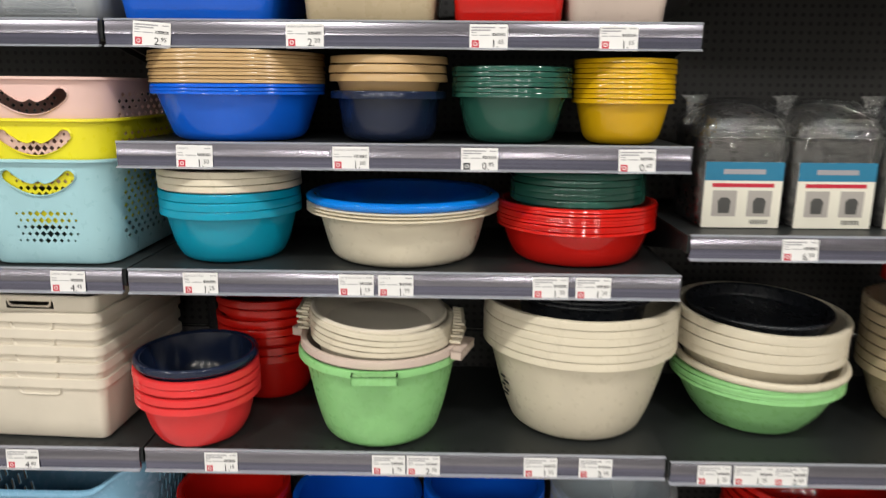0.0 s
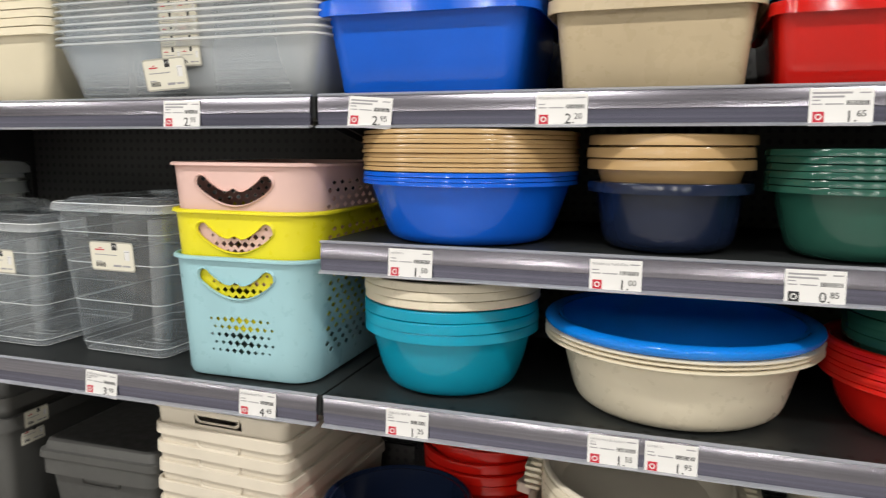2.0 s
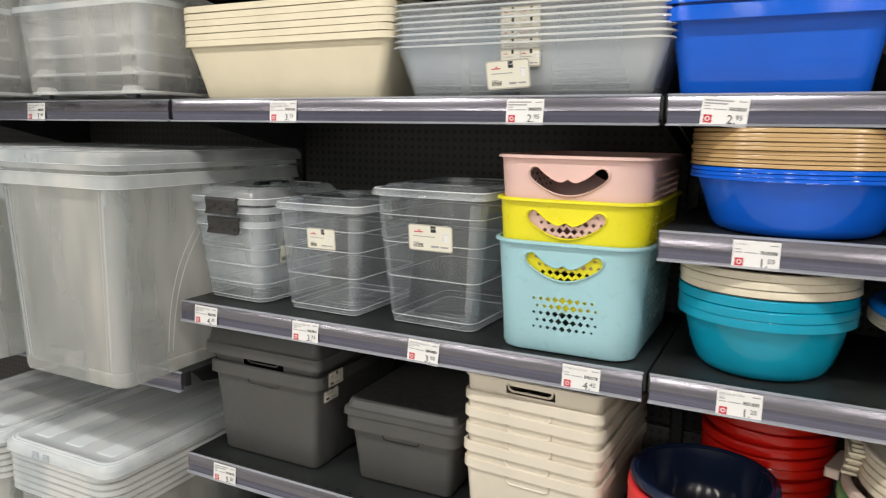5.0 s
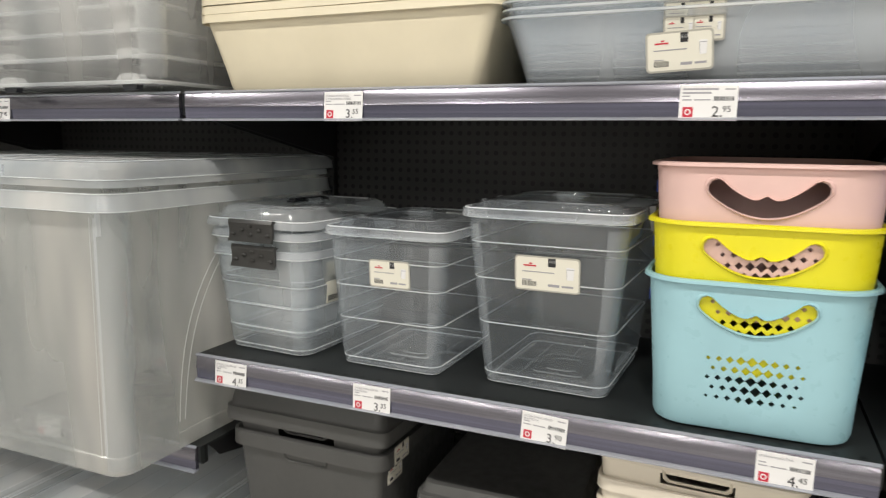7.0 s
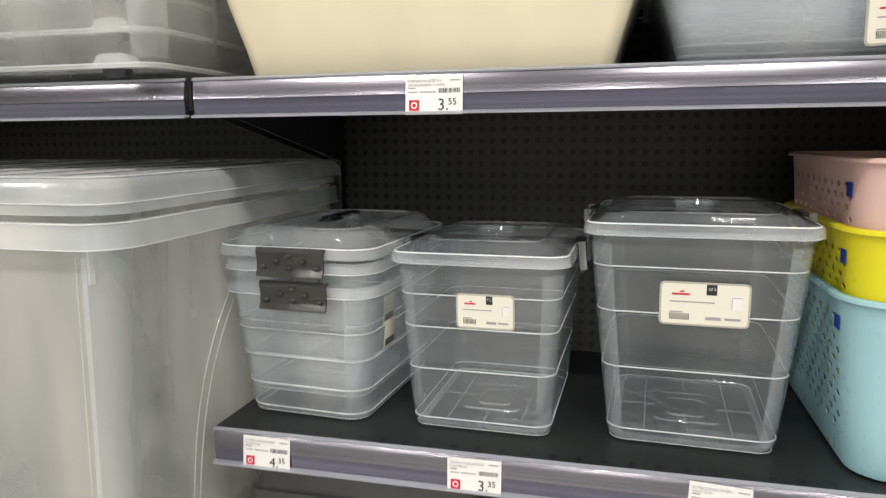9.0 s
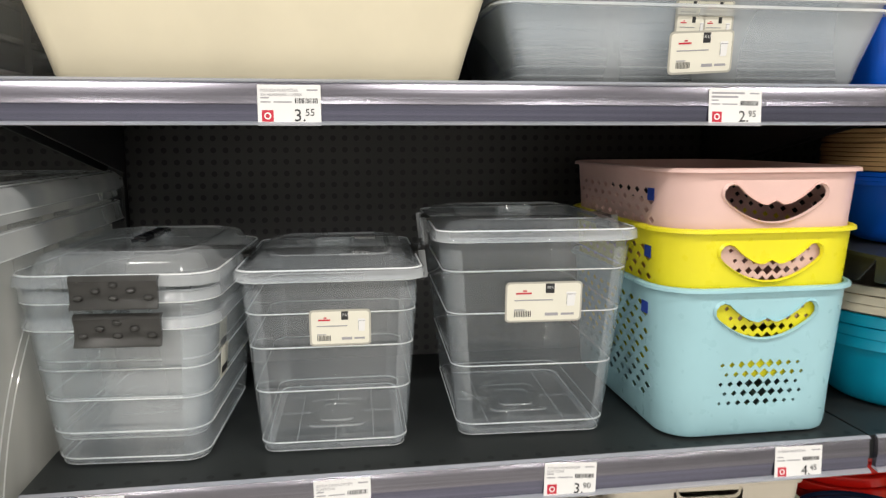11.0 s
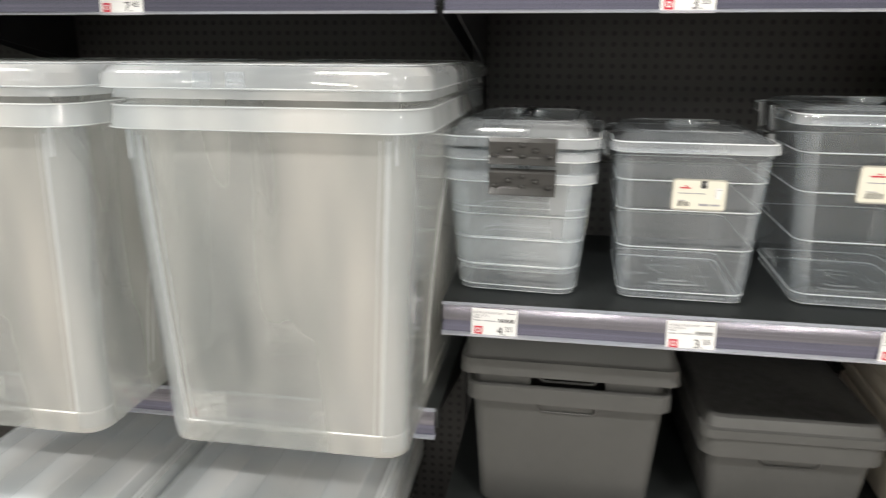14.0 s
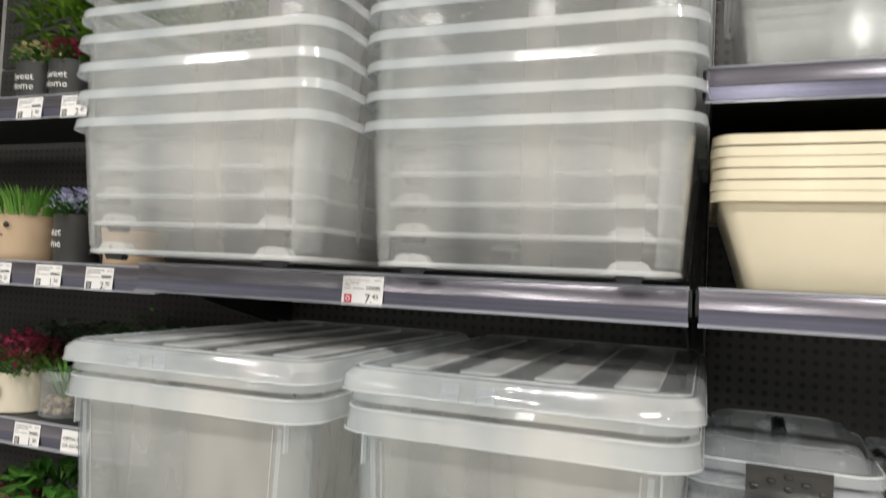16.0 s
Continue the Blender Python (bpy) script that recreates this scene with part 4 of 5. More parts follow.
# ---- lidded clear boxes ----
def clear_box(hw0, hd0, hw1, hd1, H, corner, ribs, mat="clear", rim=0.012):
    """Clear box with fine step ribs and a moulded floor pattern."""
    ob = tub(hw0, hd0, hw1, hd1, H, corner, M[mat], (0.006, rim), "storage_box", rim_mat=M["clear_edge"], single=True, n=6, steps=ribs)
    for f in ribs:
        a, b = hw0 + (hw1 - hw0) * f, hd0 + (hd1 - hd0) * f
        z = H * f
        # ribs are coloured white for the light they catch
        part("rib", loft([(z - 0.0009, a + 0.0002, b + 0.0002, corner * 1.1), (z, a + 0.0014, b + 0.0014, corner * 1.1), (z + 0.0009, a + 0.0002, b + 0.0002, corner * 1.1)], cap0=False, n=6), M["thick"], ob)
    corner_edges(ob, hw0, hd0, hw1, hd1, H, corner, M["clear"])
    # thin white loop painted in as the glint under the rim
    part("rim_glint", loft([(H - rim - 0.0008, hw1 + 0.0058, hd1 + 0.0058, corner * 1.5), (H - rim - 0.0014, hw1 + 0.0070, hd1 + 0.0070, corner * 1.5), (H - rim, hw1 + 0.0072, hd1 + 0.0072, corner * 1.5)], cap0=False, n=6), M["thick"], ob)
    part("base_ring", loft([(0.0015, hw0 - 0.010, hd0 - 0.010, corner), (0.004, hw0 - 0.003, hd0 - 0.003, corner), (0.006, hw0 - 0.012, hd0 - 0.012, corner)], cap0=False, n=6), M["clear_edge"], ob)
    # white loop for the brightness of the base edge, as colour
    part("base_edge", loft([(0.0022, hw0 - 0.0022, hd0 - 0.0022, corner * 0.9), (0.0030, hw0 - 0.0010, hd0 - 0.0010, corner * 0.9), (0.0042, hw0 - 0.0008, hd0 - 0.0008, corner * 0.9)], cap0=False, n=6), M["thick"], ob)
    bm = bmesh.new()
    for k in (0.25, 0.42):
        loft([(0.0045, hw0 * k, hd0 * k, 0.012), (0.0065, hw0 * k + 0.0008, hd0 * k + 0.0008, 0.012), (0.0045, hw0 * k + 0.0016, hd0 * k + 0.0016, 0.012)], cap0=False, n=4, bm=bm)
    for s in (-1, 1):
        for x0, x1, y0, y1 in ((s * hw0 * 0.42, s * hw0 * 0.9, -0.0008, 0.0008), (-0.0008, 0.0008, s * hd0 * 0.42, s * hd0 * 0.9), (s * hw0 * 0.55 - 0.0008, s * hw0 * 0.55 + 0.0008, -hd0 * 0.9, hd0 * 0.9)):
            bmesh.ops.create_cube(bm, size=1, matrix=Matrix.Translation(((x0 + x1) / 2, (y0 + y1) / 2, 0.0055)) @ Matrix.Diagonal((abs(x1 - x0), abs(y1 - y0), 0.002, 1)))
    part("floor_pattern", bm, M["hazy"], ob)
    return ob


def clear_lid(parent, hw, hd, z, rise, corner, mat="clear"):
    """Domed lid with a rim skirt, a raised panel and a recessed grip."""
    lid = part("lid", loft([(z - 0.012, hw + 0.001, hd + 0.001, corner), (z - 0.002, hw, hd, corner), (z, hw - 0.003, hd - 0.003, corner), (z + 0.001, hw - 0.013, hd - 0.013, corner), (z + rise * 0.5, hw - 0.017, hd - 0.017, corner), (z + rise * 0.85, hw - 0.021, hd - 0.021, corner), (z + rise * 0.98, hw - 0.028, hd - 0.028, corner), (z + rise, hw - 0.034, hd - 0.034, corner), (z + rise - 0.002, hw - 0.040, hd - 0.040, corner)], cap0=False, cap1=True, n=6), M[mat], parent)
    part("lid_rim", loft([(z - 0.013, hw + 0.0008, hd + 0.0008, corner), (z - 0.012, hw + 0.0022, hd + 0.0022, corner), (z - 0.001, hw + 0.0012, hd + 0.0012, corner), (z + 0.0005, hw - 0.003, hd - 0.003, corner)], cap0=False, n=6), M["clear_edge"], lid)
    part("lid_edge", loft([(z + rise - 0.001, hw - 0.033, hd - 0.033, corner), (z + rise + 0.0008, hw - 0.036, hd - 0.036, corner), (z + rise - 0.0015, hw - 0.040, hd - 0.040, corner)], cap0=False, n=6), M["clear_edge"], lid)
    # white loop that paints the bright line round the top of the rim
    part("lid_glint", loft([(z - 0.0005, hw - 0.0005, hd - 0.0005, corner), (z + 0.0012, hw - 0.0016, hd - 0.0016, corner), (z + 0.0004, hw - 0.0030, hd - 0.0030, corner)], cap0=False, n=6), M["thick"], lid)
    bm = loft([(z + rise, 0.030, 0.016, 0.012), (z + rise + 0.006, 0.028, 0.014, 0.012), (z + rise + 0.006, 0.024, 0.010, 0.009), (z + rise - 0.004, 0.021, 0.008, 0.007)], cap0=False, cap1=True, n=5)
    part("grip", bm, M["clear"], lid)
    return lid


def side_clip(parent, x, y, z, s):
    """Folding clip on the side of a lid, made of two hinged plates."""
    c = part("clip", boxes((-0.003, 0.003, -0.032, 0.032, -0.034, 0.004), (-0.009, 0.003, -0.032, 0.032, 0.001, 0.005), bevel=0.0012), M["latch"], parent, "dark grey side clip", pose(x, y, z, 0, s * -6, 0 if s > 0 else 180))
    for q in (-0.0335, 0.0335):
        part("clip_ear", boxes((-0.002, 0.007, q - 0.0025, q + 0.0025, -0.03, 0.006), bevel=0.001), M["clear_edge"], c)


box7 = clear_box(0.085, 0.112, 0.100, 0.127, 0.217, 0.018, (0.066, 0.365, 0.612, 0.80), rim=0.004)
put(box7, pose(-0.664, 0.170, Z2, 0, 0, -1.5), "clear plastic storage box with lid and cream label", "storage box", "clear storage boxes")
clear_lid(box7, 0.107, 0.134, 0.225, 0.012, 0.022)
for s in (-1, 1):
    side_clip(box7, s * 0.111, 0.0, 0.224, s)
sticker = part("lid_sticker", boxes((-0.016, 0.016, -0.008, 0.008, 0.0, 0.0005)), M["paper"], box7, "small white barcode sticker", pose(0.040, 0.055, 0.2361))
part("barcode", boxes(*[(-0.013 + k * 0.0026, -0.0118 + k * 0.0026, -0.005, 0.005, 0.0005, 0.0008) for k in range(11)]), M["ink"], sticker)
product_card(box7, 0.010, -0.1245, 0.156, 0.066, 0.039, 4.5)

box10 = clear_box(0.092, 0.120, 0.116, 0.141, 0.256, 0.020, (0.070, 0.372, 0.635, 0.84), rim=0.004)
put(box10, pose(-0.416, 0.188, Z2, 0, 0, -2.5), "tall clear plastic storage box with lid and label", "storage box", "clear storage boxes")
clear_lid(box10, 0.123, 0.148, 0.264, 0.010, 0.024)
for s in (-1, 1):
    side_clip(box10, s * 0.127, 0.0, 0.263, s)
product_card(box10, 0.008, -0.1372, 0.176, 0.090, 0.046, 5)

# latched boxes: two nested, the upper one closed
LATCH_X, LATCH_Y = -0.890, 0.178


def latch(parent, y, z):
    l = part("latch", extrude_x([(0.0, 0.0), (-0.010, 0.002), (-0.013, -0.004), (-0.0105, -0.012), (-0.0105, -0.026), (-0.0145, -0.032), (-0.0145, -0.034), (-0.010, -0.034), (-0.006, -0.024), (-0.007, -0.004)], -0.045, 0.045), M["latch"], parent, "dark grey hinged latch", pose(0.009, y, z))
    for x, zz in ((0.0, -0.008), (-0.018, -0.0145), (0.018, -0.0145), (-0.036, -0.022), (0.0, -0.022), (0.036, -0.022)):
        bm = bmesh.new()
        bmesh.ops.create_uvsphere(bm, u_segments=8, v_segments=6, radius=0.0046, matrix=Matrix.Diagonal((1.2, 0.8, 0.72, 1)))
        part("stud", bm, M["latch"], l, m=pose(x, -0.0118, zz))
    return l


low = clear_box(0.084, 0.122, 0.101, 0.142, 0.180, 0.026, (0.06, 0.24, 0.46, 0.66), "hazy")
put(low, pose(LATCH_X, LATCH_Y, Z2, 0, 0, -4), "hazy clear plastic box with dark latches under another", "storage box", "clear storage boxes")
latch(low, -0.147, 0.186)
high = clear_box(0.084, 0.122, 0.102, 0.143, 0.180, 0.026, (0.06, 0.30, 0.55), "hazy")
put(high, pose(LATCH_X, LATCH_Y, Z2 + 0.030, 0, 0, -4), "hazy clear plastic box with latched lid, nested on another", "storage box", "clear storage boxes")
latch(high, -0.151, 0.198)
lid = clear_lid(high, 0.110, 0.153, 0.198, 0.020, 0.034, "hazy")
part("carry_handle", boxes((-0.009, 0.009, -0.050, 0.050, 0.2185, 0.2225), (-0.007, 0.007, -0.046, 0.046, 0.2225, 0.2255), bevel=0.0012), M["black"], lid, "black carry handle")
for owner, z in ((low, 0.105), (high, 0.108)):
    side = part("side_label", boxes((0.0, 0.0006, -0.018, 0.018, -0.019, 0.019), bevel=0.0002), M["card"], owner, "cream printed side label", pose(0.0955, -0.06, z, 0, 5, 0))
    part("barcode", boxes(*[(0.0006, 0.0010, -0.014 + k * 0.003, -0.0125 + k * 0.003, -0.015, -0.006) for k in range(10)]), M["ink"], side)


# ---- baskets with cut openings ----
def smile(cx, cz, w, h, n=20):
    """Outline of a smile-shaped handle opening: a thick crescent with round ends and a small bump in its upper edge."""
    t, low, high = h * 0.42, [], []
    for i in range(n + 1):
        u = -1 + 2 * i / n
        mid = cz - h * 0.45 + h * 0.95 * u * u
        slope = 2 * h * 0.95 * u / w
        k = 1 / math.sqrt(1 + slope * slope)
        half = t * (1 - 0.12 * (1 - u * u))
        low.append((cx + (u * (w - t) + half * slope * k), mid - half * k))
        high.append((cx + (u * (w - t) - half * slope * k), mid + half * k + 0.26 * h * math.exp(-(u / 0.15) ** 2)))
    caps = []
    for s in (1, -1):
        a, b = (low[-1], high[-1]) if s > 0 else (high[0], low[0])
        c, d = Vector(((a[0] + b[0]) / 2, (a[1] + b[1]) / 2)), Vector((b[0] - a[0], b[1] - a[1])) / 2
        out = Vector((d.y, -d.x))
        caps.append([tuple(c - d * math.cos(math.pi * q / 5) + out * math.sin(math.pi * q / 5)) for q in range(1, 5)])
    return low + caps[0] + high[::-1] + caps[1]


def basket(hw0, hd0, hw1, hd1, H, mat, cuts_low):
    """Laundry-style basket: tapered tub, smile handles cut through both ends, diamond holes in ends and sides."""
    ob = tub(hw0, hd0, hw1, hd1, H, 0.045, mat, (0.006, 0.005), "basket", 0.0011, n=7)
    c = bmesh.new()
    zc = H - 0.043
    prism_between(c, smile(0, zc, 0.065, 0.0253), -hd1 - 0.05, -hd0 + 0.03)
    prism_between(c, smile(0, zc, 0.065, 0.0253), hd0 - 0.03, hd1 + 0.05)
    for j in range(5):
        for i in range(-4, 5):
            s = (0.0066 - 0.0009 * abs(i)) * (1.0 if j > 0 else 0.8)
            if s < 0.0012 or not cuts_low:
                continue
            x, z = i * 0.0125 + (0.00625 if j % 2 else 0), 0.046 + j * 0.0125
            prism_between(c, [(x, z - s), (x + s, z), (x, z + s), (x - s, z)], -hd1 - 0.05, -hd0 + 0.03)
    for j in range(12):
        for i in range(-5, 5):
            y, z = i * 0.0270 + (0.0135 if j % 2 else 0), H - 0.030 - j * 0.0120
            if z < 0.035 or abs(y) > hd0 - 0.044:
                continue
            a = [c.verts.new((-hw1 - 0.03, y + 0.0080 * p, z + 0.0048 * q)) for p, q in ((0, -1), (1, 0), (0, 1), (-1, 0))]
            b = [c.verts.new((hw1 + 0.03, v.co.y, v.co.z)) for v in a]
            bridge(c, [a, b])
            c.faces.new(a)
            c.faces.new(b)
    cut(ob, c)
    bm = bmesh.new()
    out = smile(0, zc, 0.065, 0.0253)
    mid = (0, sum(z for _, z in out) / len(out))
    y = -(hd0 + (hd1 - hd0) * zc / H)
    slope = (hd1 - hd0) / H
    r0 = [bm.verts.new((x, y - 0.0002 - (z - zc) * slope, z)) for x, z in out]
    r1 = [bm.verts.new((x * 1.03, y - 0.0035 - (z - zc) * slope, mid[1] + (z - mid[1]) * 1.07)) for x, z in out]
    r2 = [bm.verts.new((x * 1.07, y - 0.0006 - (z - zc) * slope, mid[1] + (z - mid[1]) * 1.16)) for x, z in out]
    bridge(bm, [r0, r1, r2])
    part("handle_lip", bm, mat, ob)
    part("sticker", boxes((-hw1 - 0.0008 + 0.002, -hw1 + 0.0022, -hd1 * 0.72, -hd1 * 0.72 + 0.017, H - 0.041, H - 0.026)), M["logo_blue"], ob, "small blue sticker")
    return ob


BX, BY = -0.147, 0.194
g = "nested smile-handled baskets"
put(basket(0.117, 0.172, 0.131, 0.184, 0.194, M["ice"], True), pose(BX, BY, Z2), "pale blue plastic basket with smile handle and diamond holes", "basket", g)
put(basket(0.117, 0.172, 0.131, 0.184, 0.194, M["lemon"], True), pose(BX + 0.001, BY, Z2 + 0.071), "lemon yellow plastic basket nested in a blue one", "basket", g)
put(basket(0.117, 0.172, 0.131, 0.184, 0.194, M["pink"], True), pose(BX + 0.002, BY, Z2 + 0.142), "pale pink plastic basket nested on top", "basket", g)


def laundry_basket(hw, hd, H, dip, mat):
    """Deep oval-cornered basket whose rim dips along its long sides, with slots in its ends."""
    n = 72

    def ring(k, z, sink, grow=0.0):
        out = []
        for i in range(n):
            a = 2 * math.pi * i / n
            c, q = math.cos(a), math.sin(a)
            x = (hw * k + grow) * math.copysign(abs(c) ** 0.5, c)
            y = (hd * k + grow) * math.copysign(abs(q) ** 0.5, q)
            f = min(1.0, max(0.0, (abs(x) / hw - 0.45) / 0.42))
            out.append((x, y, z - sink * (1 - f * f * (3 - 2 * f))))
        return out

    bm = bmesh.new()
    outer = [ring(0.80 + 0.20 * f, H * f, dip * f * f) for f in (0.0, 0.02, 0.25, 0.5, 0.75, 0.9, 1.0)]
    inner = [ring(0.80 + 0.20 * f, max(0.004, H * f), dip * f * f, -0.0025) for f in (1.0, 0.9, 0.75, 0.5, 0.25, 0.02)]
    rings = [[bm.verts.new(p) for p in r] for r in outer + inner]
    bridge(bm, rings)
    bm.faces.new(rings[0])
    bm.faces.new(rings[-1])
    bmesh.ops.recalc_face_normals(bm, faces=bm.faces[:])
    ob = part("laundry_basket", bm, mat)
    bm = bmesh.new()
    bridge(bm, [[bm.verts.new(p) for p in ring(1.0, H + dz, dip, g)] for dz, g in ((-0.002, -0.003), (0.002, -0.002), (0.003, 0.003), (0.001, 0.008), (-0.006, 0.009), (-0.006, 0.007), (-0.001, 0.005))])
    part("rim", bm, mat, ob)
    c = bmesh.new()
    for j in range(4):
        for i in range(-3, 4):
            y, z = i * 0.022 + 0.011 * (j % 2), H * 0.80 - j * 0.040
            bmesh.ops.create_cube(c, size=1, matrix=Matrix.Translation((0, y, z)) @ Matrix.Diagonal((2 * hw + 0.1, 0.009, 0.026, 1)))
    cut(ob, c)
    return ob


put(laundry_basket(0.205, 0.175, 0.335, 0.040, M["powder"]), pose(-0.225, 0.190, Z0), "deep powder blue plastic laundry basket with a dipped rim", "laundry basket", g)


# ---- grey boxes and cream crates ----
def grip_box(hw0, hd0, hw1, hd1, H, mat, rim, name):
    """Box with a turned-down rim, a hand slot below the rim of its ends and a moulded grip outline."""
    ob = tub(hw0, hd0, hw1, hd1, H, 0.014, mat, rim, name, n=4)
    y = -(hd0 + (hd1 - hd0) * 0.86)
    bm = bmesh.new()
    out = [(-0.044, H - rim[1] - 0.001), (-0.042, H - rim[1] - 0.014), (-0.036, H - rim[1] - 0.018), (0.036, H - rim[1] - 0.018), (0.042, H - rim[1] - 0.014), (0.044, H - rim[1] - 0.001)]
    a = [bm.verts.new((x, y - 0.0005 - (z - H * 0.86) * (hd1 - hd0) / H, z)) for x, z in out]
    b = [bm.verts.new((x * 0.96, v.co.y - 0.0026, v.co.z + 0.0022)) for (x, _), v in zip(out, a)]
    c = [bm.verts.new((x * 0.92, v.co.y, v.co.z + 0.004)) for (x, _), v in zip(out, a)]
    bridge(bm, [a, b, c], False)
    part("grip_outline", bm, mat, ob)
    return ob


def slot(ob, z, w=0.048, h=0.010, hd=0.3):
    c = bmesh.new()
    bmesh.ops.create_cube(c, size=1, matrix=Matrix.Translation((0, -hd, z)) @ Matrix.Diagonal((2 * w, 0.14, 2 * h, 1)))
    cut(ob, c)


def box_lid(hw, hd, H, mat):
    ob = part("box_lid", loft([(0.0, hw, hd, 0.018), (0.002, hw + 0.001, hd + 0.001, 0.018), (H * 0.45, hw - 0.001, hd - 0.001, 0.018), (H * 0.5, hw - 0.004, hd - 0.004, 0.018), (H * 0.93, hw - 0.009, hd - 0.009, 0.018), (H, hw - 0.014, hd - 0.014, 0.016), (H - 0.002, hw - 0.02, hd - 0.02, 0.014)], cap0=True, cap1=True, n=4), mat)
    part("lid_rim", loft([(0.0005, hw + 0.0005, hd + 0.0005, 0.018), (0.001, hw + 0.0025, hd + 0.0025, 0.018), (H * 0.42, hw + 0.0012, hd + 0.0012, 0.018), (H * 0.46, hw - 0.002, hd - 0.002, 0.018)], cap0=False, n=4), mat, ob)
    return ob


g = "dark grey lidded boxes"
ob = grip_box(0.128, 0.158, 0.143, 0.174, 0.215, M["slate"], (0.008, 0.026), "storage_box")
put(ob, pose(-0.815, 0.216, Z1, 0, 0, 0), "matt dark grey plastic box with grip rim", "storage box", g)
ob = grip_box(0.127, 0.157, 0.142, 0.173, 0.212, M["slate"], (0.004, 0.004), "storage_box")
slot(ob, 0.191, 0.055, 0.010, 0.170)
put(ob, pose(-0.815, 0.217, Z1 + 0.030), "dark grey plastic box nested in its twin", "storage box", g)
put(box_lid(0.157, 0.184, 0.058, M["slate"]), pose(-0.815, 0.216, Z1 + 0.233, 0, 0, 0), "dark grey plastic lid with rounded edge", "lid", g)
ob = grip_box(0.106, 0.158, 0.121, 0.173, 0.148, M["slate"], (0.008, 0.030), "storage_box")
put(ob, pose(-0.490, 0.238, Z1, 0, 0, 1.5), "low matt dark grey plastic box", "storage box", g)
put(box_lid(0.130, 0.182, 0.032, M["slate"]), pose(-0.490, 0.238, Z1 + 0.148, 0, 0, 1.5), "flat dark grey plastic lid on a low box", "lid", g)
for x, z in ((-0.675, Z1 + 0.165), (-0.6625, Z1 + 0.202)):
    root = empty("side_label", pose(x, 0.10, z, 0, 0, 90))
    product_card(root, 0, 0, 0, 0.05, 0.028)
    tagged(root, "cream label on the side of a grey box", "label", "labels on boxes")

g = "nested cream crates"
crate = grip_box(0.119, 0.167, 0.128, 0.176, 0.130, M["grey_beige"], (0.0032, 0.018), "crate")
pile(crate, -0.191, 0.200, Z1, 5, 0.0330, "cream plastic crate with grip rim in a nested stack", "crate", g, seed=3, turn=-3, lean=0.2)
top = grip_box(0.119, 0.167, 0.128, 0.176, 0.130, M["grey_beige"], (0.0032, 0.006), "crate")
slot(top, 0.110, 0.046, 0.0075, 0.176)
put(top, pose(-0.191, 0.200, Z1 + 0.165, 0, 0, -3), "cream plastic crate with an open hand slot on a stack", "crate", g)


# ---- large frosted boxes ----
def big_box(hw0, hd0, hw1, hd1, H, corner):
    ob = tub(hw0, hd0, hw1, hd1, H, corner, M["frost"], (0.012, 0.026), "storage_box", rim_mat=M["frost_edge"], single=True, n=6)
    part("base_band", loft([(0.002, hw0 - 0.004, hd0 - 0.004, corner), (0.004, hw0 + 0.0012, hd0 + 0.0012, corner), (0.034, hw0 + 0.003, hd0 + 0.003, corner), (0.036, hw0 + 0.001, hd0 + 0.001, corner)], cap0=False, n=6), M["frost"], ob)
    for s in (-1, 1):
        for q in (-1, 1):
            for k in (0.0, 0.012):
                bm = bmesh.new()
                prev = None
                for i in range(15):
                    f = i / 14
                    a, b = hw0 + (hw1 - hw0) * (0.12 + 0.75 * f), hd0 + (hd1 - hd0) * f
                    y = q * (b * (0.30 + 0.22 * (1 - f) ** 0.5) + k * (1 + f)) + q * f ** 3 * -0.12
                    z = H * (0.12 + 0.75 * f)
                    x = s * (a + 0.0008)
                    cur = [bm.verts.new((x, y - 0.0012, z)), bm.verts.new((x + s * 0.0012, y, z)), bm.verts.new((x, y + 0.0012, z))]
                    if prev:
                        bridge(bm, [prev, cur], False)
                    prev = cur
                part("side_curve", bm, M["frost_edge"], ob)
            part("corner_rib", boxes((s * (hw1 - 0.022) - 0.0012, s * (hw1 - 0.022) + 0.0012, q * (hd1 + 0.001) - 0.004, q * (hd1 + 0.001) + 0.004, H - 0.062, H - 0.024)), M["frost_edge"], ob)
    corner_edges(ob, hw0, hd0, hw1, hd1, H, corner, M["clear"])
    # paler strips added as the bright vertical lines beside the front corners
    for s in (-1, 1):
        for off, half in ((0.030, 0.0030), (0.040, 0.0010)):
            bm = bmesh.new()
            rows = []
            for f in (0.08, 0.5, 0.92):
                x, y, z = s * (hw0 + (hw1 - hw0) * f - off), -(hd0 + (hd1 - hd0) * f), H * f
                rows.append([bm.verts.new((x - half, y - 0.0004, z)), bm.verts.new((x, y - 0.0012, z)), bm.verts.new((x + half, y - 0.0004, z))])
            bridge(bm, rows, False)
            part("bright_line", bm, M["frost_edge"], ob)
    # two pale loops added as the light gathered along the rim's edges
    for z, o in ((H - 0.0265, 0.0148), (H - 0.001, 0.0115)):
        part("rim_glint", loft([(z - 0.0010, hw1 + o - 0.001, hd1 + o - 0.001, corner * 1.6), (z, hw1 + o + 0.0010, hd1 + o + 0.0010, corner * 1.6), (z + 0.0010, hw1 + o, hd1 + o, corner * 1.6)], cap0=False, n=6), M["rim_line"], ob)
    return ob


